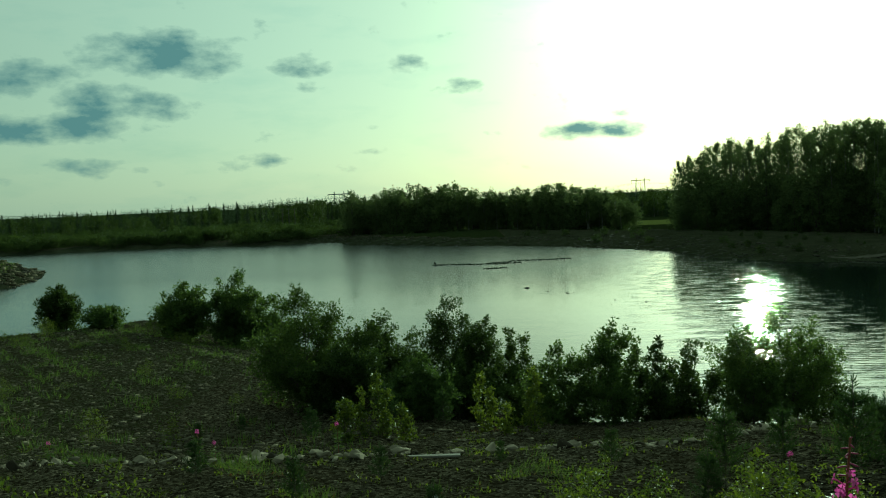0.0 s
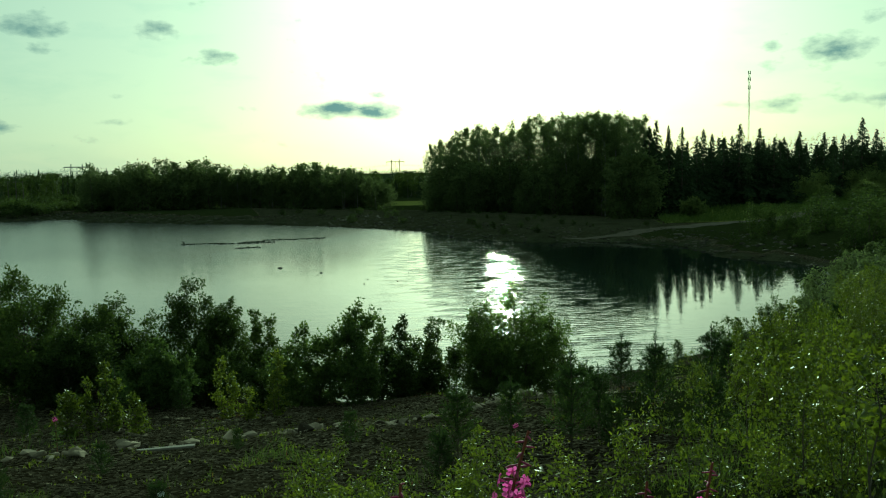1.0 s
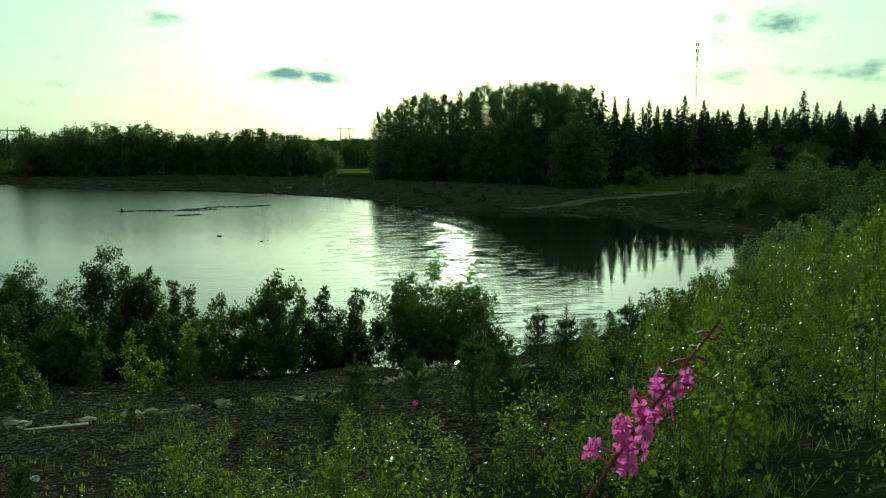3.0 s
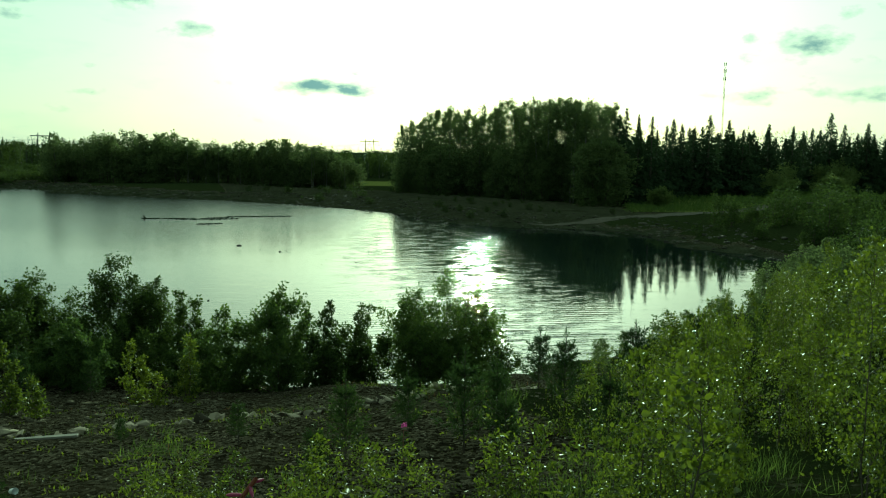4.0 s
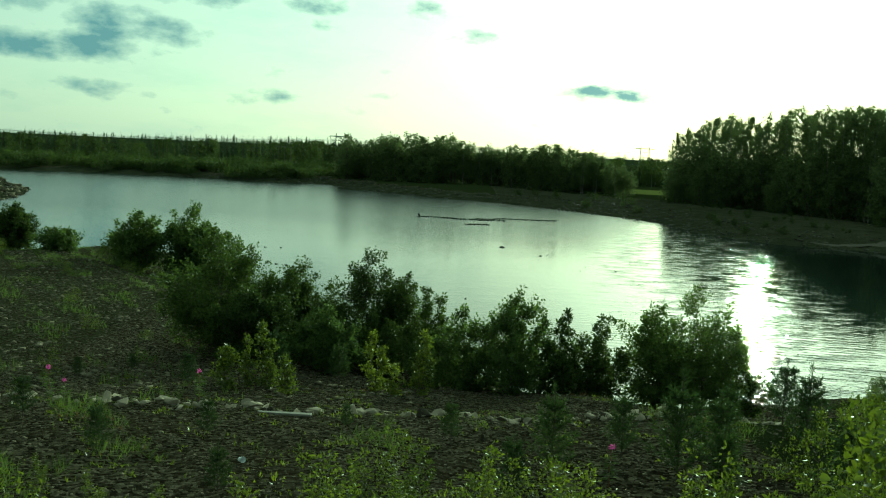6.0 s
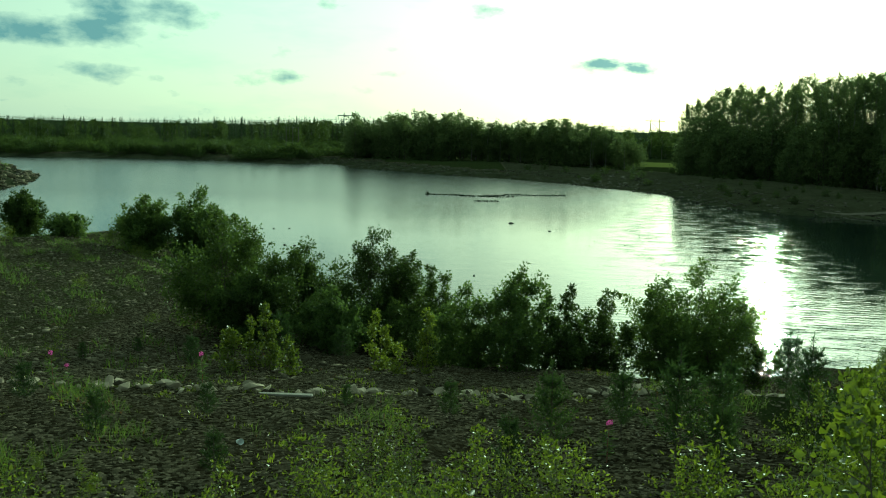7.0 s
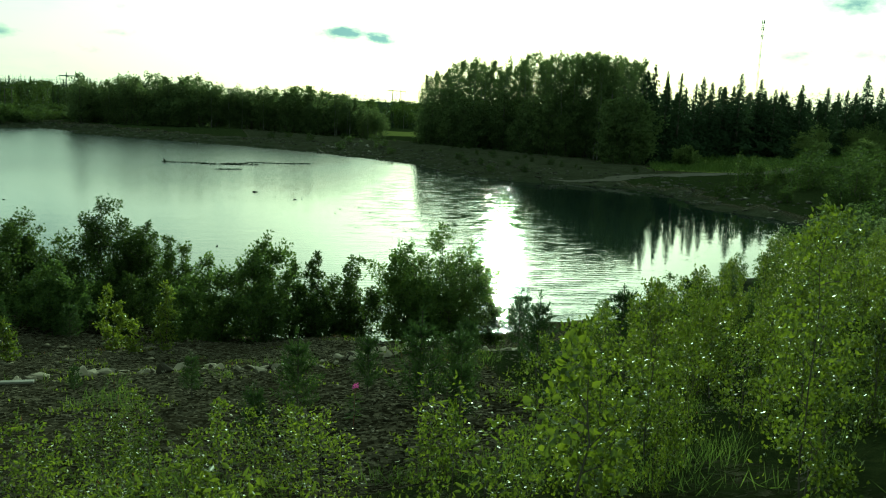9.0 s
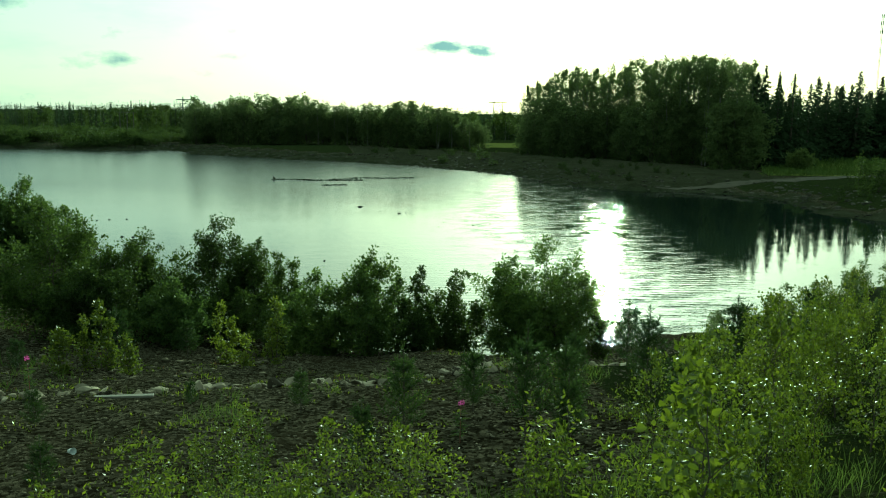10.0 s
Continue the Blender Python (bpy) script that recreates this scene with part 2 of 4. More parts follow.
def ground_material():
    k = Net("ground")
    at = k.n("ShaderNodeAttribute")
    at.attribute_name = "cover"
    fine, mid, wide = k.noise(55, 5, 0.75), k.noise(5, 5, 0.65), k.noise(0.45, 4)
    vor = k.n("ShaderNodeTexVoronoi", Scale=19.0)
    k.t.links.new(k.pos(), vor.inputs["Vector"])
    cell = k.n("ShaderNodeSeparateColor", Color=vor.outputs["Color"]).outputs[0]
    gravel = k.ramp(k.math("ADD", k.math("MULTIPLY", cell, 0.6), k.math("MULTIPLY", fine, 0.4)), (0.28, (0.020, 0.018, 0.011)), (0.5, (0.062, 0.056, 0.037)), (0.68, (0.115, 0.102, 0.068)), (0.9, (0.28, 0.245, 0.17)))
    earth = k.ramp(mid, (0.3, (0.028, 0.024, 0.013)), (0.7, (0.065, 0.054, 0.030)))
    gravel = k.mix(k.ramp(wide, (0.42, (0, 0, 0)), (0.66, (0.4, 0.4, 0.4))), gravel, earth)
    turf = k.ramp(k.math("ADD", k.math("MULTIPLY", mid, 0.6), k.math("MULTIPLY", fine, 0.4)), (0.3, (0.018, 0.026, 0.010)), (0.6, (0.045, 0.055, 0.020)), (0.85, (0.085, 0.085, 0.036)))
    meadow = k.ramp(mid, (0.3, (0.14, 0.17, 0.04)), (0.7, (0.26, 0.27, 0.08)))
    lay = k.math("MULTIPLY", k.math("SUBTRACT", k.math("ADD", at.outputs["Fac"], k.math("MULTIPLY", k.math("SUBTRACT", mid, 0.5), 0.8)), 0.35), 4.0, True)
    c = k.mix(lay, gravel, turf)
    c = k.mix(k.math("MULTIPLY", k.math("SUBTRACT", at.outputs["Fac"], 1.3), 3.0, True), c, meadow)
    # below 0: dark bank colour, which also stands in for the grove's shade
    c = k.mix(k.math("MULTIPLY", at.outputs["Fac"], -1.0, True), c, k.ramp(k.math("ADD", k.math("MULTIPLY", mid, 0.5), k.math("MULTIPLY", wide, 0.5)), (0.36, (0.022, 0.028, 0.015)), (0.5, (0.048, 0.053, 0.030)), (0.66, (0.080, 0.080, 0.050))))
    hgt = k.math("ADD", k.math("MULTIPLY", vor.outputs["Distance"], -0.5), k.math("MULTIPLY", fine, 0.5))
    return k.finish(k.n("ShaderNodeBsdfDiffuse", Color=c, Roughness=0.8, Normal=k.bump(hgt, 1.0, 0.09)).outputs[0])


def water_material():
    k = Net("lake_water")

    def turned(degrees, sx, sy):
        mp = k.n("ShaderNodeMapping")
        mp.inputs["Scale"].default_value = (sx, sy, 1.0)
        mp.inputs["Rotation"].default_value = (0, 0, radians(degrees))
        k.t.links.new(k.pos(), mp.inputs["Vector"])
        return mp.outputs[0]

    v = turned(24, 0.9, 1.7)
    ripple = k.noise(2.6, 3, 0.55, v)
    swell = k.noise(0.55, 2, 0.5, v)
    # trains of short waves running in to the near shore
    train = k.n("ShaderNodeTexWave", Scale=0.62, Distortion=5.0, Detail=3.0, Detail_Scale=0.9)
    train.bands_direction = "Y"
    k.t.links.new(turned(18, 0.55, 1.0), train.inputs["Vector"])
    calm = k.noise(0.045, 3, 0.55, v)
    patch = k.noise(0.75, 4, 0.68, turned(12, 0.6, 1.2))
    axes = k.n("ShaderNodeSeparateXYZ", Vector=k.pos())
    x, y = axes.outputs[0], axes.outputs[1]
    open_lake = k.ramp(calm, (0.40, (0.09, 0.09, 0.09)), (0.62, (0.19, 0.19, 0.19)))
    # gusts before the grove, broken into patches
    reach = k.math("MULTIPLY", k.math("SUBTRACT", x, k.math("MULTIPLY", y, 0.17)), 0.14, True)
    gust = k.math("MULTIPLY", k.ramp(patch, (0.44, (0.05, 0.05, 0.05)), (0.64, (0.8, 0.8, 0.8))), reach)
    # the head of the inlet lies in the lee
    edge = k.math("ADD", x, k.math("MULTIPLY", k.math("SUBTRACT", patch, 0.5), 9.0))
    lee = k.math("DIVIDE", k.math("SUBTRACT", edge, k.math("ADD", k.math("MULTIPLY", y, 0.30), 8.0)), 6.0, True)
    breeze = k.math("MULTIPLY", k.math("MAXIMUM", open_lake, gust), k.math("SUBTRACT", 1.0, k.math("MULTIPLY", lee, 0.9)))
    near = k.math("DIVIDE", k.math("SUBTRACT", 46.0, y), 12.0, True)
    chop = k.noise(1.2, 4, 0.62, turned(8, 0.95, 1.0))
    h = k.math("ADD", k.math("MULTIPLY", ripple, 0.36), k.math("MULTIPLY", swell, 0.5))
    h = k.math("ADD", h, k.math("MULTIPLY", k.math("MULTIPLY", chop, gust), 0.75))
    h = k.math("ADD", h, k.math("MULTIPLY", k.math("MULTIPLY", train.outputs["Fac"], near), 0.24))
    b = k.n("ShaderNodeBump", Height=h, Distance=WAVE)
    k.t.links.new(breeze, b.inputs["Strength"])
    # ripples too small to tell apart, on the windy side only
    windy = k.math("MULTIPLY", k.math("DIVIDE", k.math("SUBTRACT", y, 40.0), 60.0, True), k.math("SUBTRACT", 1.0, k.math("DIVIDE", k.math("SUBTRACT", x, k.math("MULTIPLY", y, 0.22)), 10.0, True)))
    rough = k.math("ADD", 0.022, k.math("MULTIPLY", windy, 0.20))
    pr = k.n("ShaderNodeBsdfPrincipled", Base_Color=(0.010, 0.016, 0.013), Roughness=rough, IOR=1.33, Normal=b.outputs[0])
    return k.finish(pr.outputs[0])


GROUND, WATER = ground_material(), water_material()
TRACK = plain_material("gravel_track", ((0.3, (0.06, 0.054, 0.042)), (0.7, (0.12, 0.11, 0.085))), 8, 0.95, gloss=0.03)


# ---------------------------------------------------------------- mesh helpers
rng = np.random.default_rng(7)


def mesh_from(name, verts, faces, mat, smooth=False):
    me = bpy.data.meshes.new(name)
    verts = np.asarray(verts, dtype=np.float32).reshape(-1, 3)
    if isinstance(faces, np.ndarray):
        n, k = faces.shape
        me.vertices.add(len(verts))
        me.vertices.foreach_set("co", verts.ravel())
        me.loops.add(n * k)
        me.loops.foreach_set("vertex_index", faces.astype(np.int32).ravel())
        me.polygons.add(n)
        me.polygons.foreach_set("loop_start", np.arange(0, n * k, k, dtype=np.int32))
        me.update(calc_edges=True)
    else:
        me.from_pydata(verts.tolist(), [], faces)
    if smooth:
        me.polygons.foreach_set("use_smooth", np.ones(len(me.polygons), dtype=bool))
    me.materials.append(mat)
    return me


def part(name, me, parent, label=""):
    ob = new(name, me)
    ob.parent = parent
    return tagged(ob, label) if label else ob


class Heap:
    """Collects quads; makes one mesh of them."""

    def __init__(self):
        self.v, self.f, self.count = [], [], 0

    def add(self, verts, faces):
        verts, faces = np.asarray(verts, dtype=np.float32), np.asarray(faces, dtype=np.int64)
        self.v.append(verts.reshape(-1, 3))
        self.f.append(faces + self.count)
        self.count += len(self.v[-1])

    def mesh(self, name, mat, smooth=False):
        return mesh_from(name, np.concatenate(self.v), np.concatenate(self.f), mat, smooth)


def unit(a):
    return a / np.maximum(np.linalg.norm(a, axis=-1, keepdims=True), 1e-9)


def tube(heap, pts, radii, sides=5):
    """A tapered tube of quads along pts."""
    pts, radii = np.asarray(pts, float), np.asarray(radii, float)
    way = unit(np.gradient(pts, axis=0))
    side = unit(np.cross(way, (0.31, 0.87, 0.38)))
    up = np.cross(way, side)
    a = np.linspace(0, 2 * math.pi, sides, endpoint=False)
    ring = np.cos(a)[None, :, None] * side[:, None] + np.sin(a)[None, :, None] * up[:, None]
    v = pts[:, None] + ring * radii[:, None, None]
    i, j = np.meshgrid(np.arange(len(pts) - 1), np.arange(sides), indexing="ij")
    k = (j + 1) % sides
    f = np.stack((i * sides + j, i * sides + k, (i + 1) * sides + k, (i + 1) * sides + j), -1).reshape(-1, 4)
    heap.add(v, f)


def leaves(heap, at, length, width, way=None, droop=0.3, fold=0.25, blade=False):
    """Leaves, slightly folded along the middle. way: the rough direction of each. blade: rounded, of two halves; else pointed, one quad each."""
    n = len(at)
    w = unit(rng.normal(size=(n, 3)) + (0 if way is None else way))
    w[:, 2] -= droop * rng.random(n)
    w = unit(w)
    s = unit(np.cross(w, rng.normal(size=(n, 3))))
    nrm = np.cross(w, s)
    ln = (length * rng.uniform(0.65, 1.25, n))[:, None]
    wd = (width * rng.uniform(0.7, 1.2, n))[:, None]
    mid = at + w * ln * 0.45
    if blade:
        lift = nrm * wd * fold
        low, high = at + w * ln * 0.28, at + w * ln * 0.68
        v = np.stack((at, low + s * wd * 0.5 + lift, high + s * wd * 0.40 + lift, at + w * ln, high - s * wd * 0.40 + lift, low - s * wd * 0.5 + lift), 1)
        heap.add(v, (np.array(((0, 1, 2, 3), (0, 3, 4, 5)))[None] + 6 * np.arange(n)[:, None, None]).reshape(-1, 4))
        return
    v = np.stack((at, mid + s * wd / 2 + nrm * wd * fold, at + w * ln, mid - s * wd / 2 + nrm * wd * fold), 1)
    heap.add(v, np.arange(4 * n).reshape(-1, 4))


def spline(a, b, sag, n=6):
    """A bowed line from a to b."""
    t = np.linspace(0, 1, n)[:, None]
    p = np.asarray(a) * (1 - t) + np.asarray(b) * t
    p[:, 2] += sag * (4 * t * (1 - t))[:, 0]
    return p


def broadleaf(name, height, radius, stems, branches, leaf_count, leaf, leaf_mat, bark, label, category="bush", trunk_r=None, crown_from=0.12, top=1.0, spread=0.115, twigs=True, blade=False, slim=0.62):
    """A bush or tree: stems from one base, limbs, and sprays of separate leaves along shoots that strain up and outwards."""
    root = new(name)
    tagged(root, label, category)
    wood, limbs, crown = Heap(), Heap(), Heap()
    trunk_r = trunk_r or height * 0.012
    tips = []
    for s in range(stems):
        a = rng.uniform(0, 2 * math.pi)
        lean = (0.0 if stems == 1 else 0.15 * rng.random() if s == 0 else rng.uniform(0.2, 0.95)) * radius
        hs = height * (1.0 if s == 0 else (1 - 0.5 * (lean / radius) ** 2) * rng.uniform(0.72, 0.98))
        end = np.array((math.cos(a) * lean, math.sin(a) * lean, hs * top))
        axis = spline((math.cos(a) * trunk_r * 2, math.sin(a) * trunk_r * 2, -0.15), end, 0, 9)
        axis[1:-1, :2] += rng.normal(size=(7, 2)) * radius * 0.04
        tube(wood, axis, np.linspace(trunk_r, trunk_r * 0.15, 9) * (1 if stems == 1 else 0.7), 5)
        for b in range(branches):
            f = crown_from + (1 - crown_from) * (b + rng.random()) / branches
            base = axis[0] + (axis[-1] - axis[0]) * f
            k = min(int(f * 8), 7)
            base = axis[k] + (axis[k + 1] - axis[k]) * (f * 8 - k)
            reach = radius * (math.sqrt(max(0.0, 1 - (2 * (f - 0.36) / 1.35) ** 2))) * rng.uniform(0.4, 1.1) * (1 if stems == 1 else 0.62)
            aa = rng.uniform(0, 2 * math.pi)
            tip = base + np.array((math.cos(aa) * reach, math.sin(aa) * reach, reach * rng.uniform(0.15, 0.75)))
            if twigs:
                tube(limbs, spline(base, tip, reach * 0.08, 4), np.linspace(trunk_r * 0.32, trunk_r * 0.06, 4), 3)
            for q in (0.45, 0.7, 0.9, 1.0):
                c = base + (tip - base) * q
                tips.append(c + rng.normal(size=3) * reach * 0.14)
        tips.append(axis[-1])
        tips.append(axis[-2] * 0.4 + axis[-1] * 0.6)
    tips = np.array(tips)
    heart = np.array((0, 0, height * 0.30))
    aim = unit(unit(tips - heart) * 0.8 + np.array((0, 0, 0.55)) + rng.normal(size=tips.shape) * 0.38)
    long = spread * radius * rng.uniform(1.2, 3.4, len(tips))
    which = rng.integers(0, len(tips), leaf_count)
    t = rng.random(leaf_count)[:, None]
    off = np.clip(rng.normal(size=(leaf_count, 3)), -1.5, 1.5) * (spread * radius * 0.42 * (1.15 - t) + leaf * 0.25)
    at = tips[which] + aim[which] * (t - 0.3) * long[which][:, None] + off
    at[:, 2] = np.maximum(at[:, 2], height * 0.03)
    leaves(crown, at, leaf, leaf * slim, unit(off) * 0.8 + aim[which] * 0.7, blade=blade)
    tagged(part("trunk", wood.mesh("trunk", bark), root), kind="stuff" if stems > 1 else "")
    if twigs:
        tagged(part("branchwork", limbs.mesh("branchwork", bark), root), kind="stuff")
    tagged(part("crown", crown.mesh("crown", leaf_mat), root), kind="stuff")
    return root


def spruce(name, height, radius, label, whorls=26, bare=0.04):
    """A conifer: a straight trunk with drooping whorls of needled boughs."""
    root = new(name)
    tagged(root, label, "tree")
    wood, crown = Heap(), Heap()
    tube(wood, [(0, 0, -0.3), (0, 0, height * 0.5), (0, 0, height)], [height * 0.013, height * 0.008, 0.01], 6)
    for i in range(whorls * 10):
        f = bare + (1 - bare) * ((i + rng.random()) / (whorls * 10)) ** 0.95
        z = height * f
        a = rng.uniform(0, 2 * math.pi)
        r = (radius * (1 - f) ** 1.05 + 0.05) * rng.choice((0.55, 0.8, 1.0, 1.0, 1.2)) * rng.uniform(0.85, 1.1)
        end = np.array((math.cos(a) * r, math.sin(a) * r, z - r * rng.uniform(0.15, 0.6)))
        t = rng.uniform(0.1, 1.0, 11)[:, None]
        at = np.array((0, 0, z)) * (1 - t) + end * t
        at += rng.normal(size=at.shape) * (0.08 * r + 0.02)
        way = unit(end - np.array((0, 0, z))) * 1.5 + np.array((0, 0, -0.4))
        leaves(crown, at, 0.26 * r + 0.13, 0.10 * r + 0.075, way, 0.3, 0.25)
    leaves(crown, np.array([(0, 0, height - 0.25 - 0.12 * q) for q in range(12)]), 0.4, 0.09, np.array((0, 0, 2.0)), 0.2)
    part("trunk", wood.mesh("trunk", BARK), root)
    part("crown", crown.mesh("crown", NEEDLE), root)
    return root


def pine_sapling(name, height, label):
    """A young pine: a thin leader, whorls of upswept shoots and long needles."""
    root = new(name)
    tagged(root, label, "sapling")
    wood, crown = Heap(), Heap()
    tube(wood, [(0, 0, -0.05), (0.01, 0, height * 0.5), (0, 0.01, height)], [0.014, 0.009, 0.004], 5)
    shoots = [(np.array((0, 0, height * 0.55)), np.array((0, 0, height)))]
    tiers = 6
    for i in range(tiers):
        z = height * (0.16 + 0.72 * i / tiers)
        reach = 0.34 * height * (1 - 0.75 * i / tiers) + 0.04
        for b in range(6):
            a = 2 * math.pi * (b + rng.random() * 0.8) / 6
            r = reach * rng.uniform(0.7, 1.1)
            shoots.append((np.array((0, 0, z)), np.array((math.cos(a) * r, math.sin(a) * r, z + r * rng.uniform(0.45, 0.85)))))
    for a, b in shoots:
        tube(wood, spline(a, b, -0.02, 4), [0.006, 0.005, 0.004, 0.003], 3)
        n = 64
        t = rng.uniform(0.2, 1.0, n)[:, None]
        leaves(crown, a * (1 - t) + b * t, 0.085, 0.011, unit(b - a) * 1.0, 0.0, 0.0)
    part("stem", wood.mesh("stem", BARK), root)
    part("needles", crown.mesh("needles", PINE), root)
    return root


def fireweed(name, height, label, flowers=24, bend=(0.08, 0.0), buds=16, span=0.085, fs=1.0):
    """A tall herb: a red stem, narrow leaves up it, and a tapering spike of four-petalled flowers, seed pods below and buds above."""
    root = new(name)
    tagged(root, label, "flower")
    lean = np.array((bend[0], bend[1], 0.0)) * height

    def on(t):
        return np.array((0, 0, height * t)) + lean * t ** 3

    wood, green = Heap(), Heap()
    tube(wood, np.array([on(t) for t in np.linspace(0, 0.938, 16)]), np.linspace(0.0055, 0.0014, 16), 6)
    part("stem", wood.mesh("stem", STEM, True), root)
    n = 70
    a = rng.uniform(0, 2 * math.pi, n)
    leaves(green, np.array([on(t) for t in rng.uniform(0.12, 0.70, n)]), 0.12 * min(fs + 0.1, 1.0), 0.016 * min(fs + 0.1, 1.0), np.stack((np.cos(a), np.sin(a), np.full(n, 0.4)), 1) * 3.0, 0.4, 0.12)
    tagged(part("leaves", green.mesh("leaves", WILLOW), root), kind="stuff")
    for i in range(flowers):
        f = i / flowers
        t = 0.91 - span + span * f
        ang = i * 2.4 + rng.normal() * 0.2
        out = unit(np.array((math.cos(ang), math.sin(ang), 0.12 + rng.normal() * 0.12)))
        c = on(t) + out * fs * (0.032 - 0.012 * f) * rng.uniform(0.8, 1.35)
        fl, sep = Heap(), Heap()
        tube(fl, [on(t) - np.array((0, 0, 0.006 * fs)), c - out * 0.004, c], [0.0011, 0.0011, 0.002], 4)
        side = unit(np.cross(out, (0, 0, 1.0)))
        up = np.cross(side, out)
        size = 0.0140 * fs * (1.12 - 0.4 * f)
        for q in range(4):
            pa = q * math.pi / 2 + 0.75 + rng.normal() * 0.14
            d, e = math.cos(pa) * side + math.sin(pa) * up, -math.sin(pa) * side + math.cos(pa) * up
            rows = []
            for u, w, lift in ((0.0, 0.10, 0.0), (0.45, 0.36, 0.12), (0.85, 0.48, 0.10), (1.08, 0.30, -0.05)):
                for s in (-1, 0, 1):
                    notch = -0.12 if (u > 1 and s == 0) else 0.0
                    rows.append(c + (d * (u + notch) + e * w * s + out * (lift + 0.10 * abs(s) + 0.04 * rng.normal())) * size)
            fl.add(rows, [(r * 3 + s, r * 3 + s + 1, r * 3 + s + 4, r * 3 + s + 3) for r in range(3) for s in range(2)])
            d2 = unit(d + e)
            sep.add((c, c + (d2 * 0.5 + np.cross(d2, out) * 0.09 - out * 0.1) * size, c + (d2 * 1.0 - out * 0.15) * size, c + (d2 * 0.5 - np.cross(d2, out) * 0.09 - out * 0.1) * size), [(0, 1, 2, 3)])
        blossom = part("flower", fl.mesh("flower", PETAL, True), root)
        part("calyx", sep.mesh("calyx", BUD), blossom)
    for i in range(buds):
        t = 0.903 + 0.035 * (i + rng.random()) / buds
        ang = i * 2.4
        out = np.array((math.cos(ang), math.sin(ang), -0.2))
        k = fs * (1.1 - 14.0 * (t - 0.903))
        bud = Heap()
        tube(bud, [on(t), on(t) + out * 0.010 * k, on(t) + out * 0.018 * k, on(t) + out * 0.027 * k], [0.0007, 0.0012, 0.0030 * k, 0.0004], 5)
        part("bud", bud.mesh("bud", BUD, True), root)
    for i in range(10):
        t = 0.70 + 0.12 * (i + rng.random()) / 10
        ang = i * 2.4 + 1
        out = np.array((math.cos(ang), math.sin(ang), 0.35))
        pod = Heap()
        tube(pod, [on(t), on(t) + out * 0.02, on(t) + out * 0.055], [0.0008, 0.0014, 0.0008], 4)
        part("seed_pod", pod.mesh("seed_pod", STEM, True), root)
    return root


def stone_mesh(name, mat, seed, flat=0.6):
    """An angular broken stone: the hull of a few scattered corners, its edges slightly worn."""
    r = np.random.default_rng(seed)
    bm = bmesh.new()
    for p in unit(r.normal(size=(11, 3))) * r.uniform(0.75, 1.15, (11, 1)) * (1.0, 0.8, flat):
        bm.verts.new(p)
    hull = bmesh.ops.convex_hull(bm, input=bm.verts[:])
    bmesh.ops.delete(bm, geom=list({v for v in hull["geom_interior"] + hull["geom_unused"] if isinstance(v, bmesh.types.BMVert)}), context="VERTS")
    bmesh.ops.dissolve_limit(bm, angle_limit=radians(14), verts=bm.verts[:], edges=bm.edges[:])
    bmesh.ops.bevel(bm, geom=bm.edges[:], offset=0.05, segments=1, affect="EDGES")
    me = bpy.data.meshes.new(name)
    bm.to_mesh(me)
    bm.free()
    me.materials.append(mat)
    return me


# ---------------------------------------------------------------- the lie of the land
LAKE = np.array(((-60, 48), (-44, 50), (-31, 51), (-27, 53.5), (-25, 58), (-19, 60.5), (-14, 59), (-10.5, 55), (-6, 45), (0.8, 33), (6, 28.3), (9, 27.6), (14, 28), (20, 30.5), (30, 36.5), (37, 42.5), (46, 50),
                 (49, 55), (48.6, 58.5), (47.6, 61.5), (46.6, 64), (46.4, 67), (48, 71), (49.5, 77), (48.5, 81), (44.8, 85.2), (41, 86), (38, 87.5), (34.2, 92), (32, 98), (31.4, 107), (28.5, 117), (25, 122), (20, 131),
                 (11, 141), (2.4, 147), (-8, 157.5), (-17.5, 166), (-20, 177), (-26.6, 182.5), (-34, 178.5), (-42, 183), (-54, 187.5), (-73, 188.5), (-88, 185.5), (-140, 190),
                 (-145, 165), (-86, 152), (-58, 123), (-52, 108), (-50, 97), (-62, 88)), float)


def lake_distance(x, y):
    """Metres from the shoreline, positive on land."""
    p = np.stack((x, y), -1)
    best = np.full(x.shape, 1e9)
    inside = np.zeros(x.shape, bool)
    for a, b in zip(LAKE, np.roll(LAKE, -1, 0)):
        ab = b - a
        t = np.clip(((p - a) @ ab) / (ab @ ab), 0, 1)
        best = np.minimum(best, np.linalg.norm(p - a - t[..., None] * ab, axis=-1))
        cross = (a[1] > y) != (b[1] > y)
        with np.errstate(divide="ignore", invalid="ignore"):
            xi = a[0] + (y - a[1]) * ab[0] / np.where(ab[1] == 0, 1e-9, ab[1])
        inside ^= cross & (x < xi)
    return np.where(inside, -best, best)


def wobble(x, y, s):
    return (np.sin(x * 1.7 * s + 1.3 * np.sin(y * 1.1 * s)) * np.cos(y * 1.3 * s + 0.7 * np.sin(x * 0.9 * s)) + 0.5 * np.sin(x * 3.9 * s + y * 2.7 * s + 2))


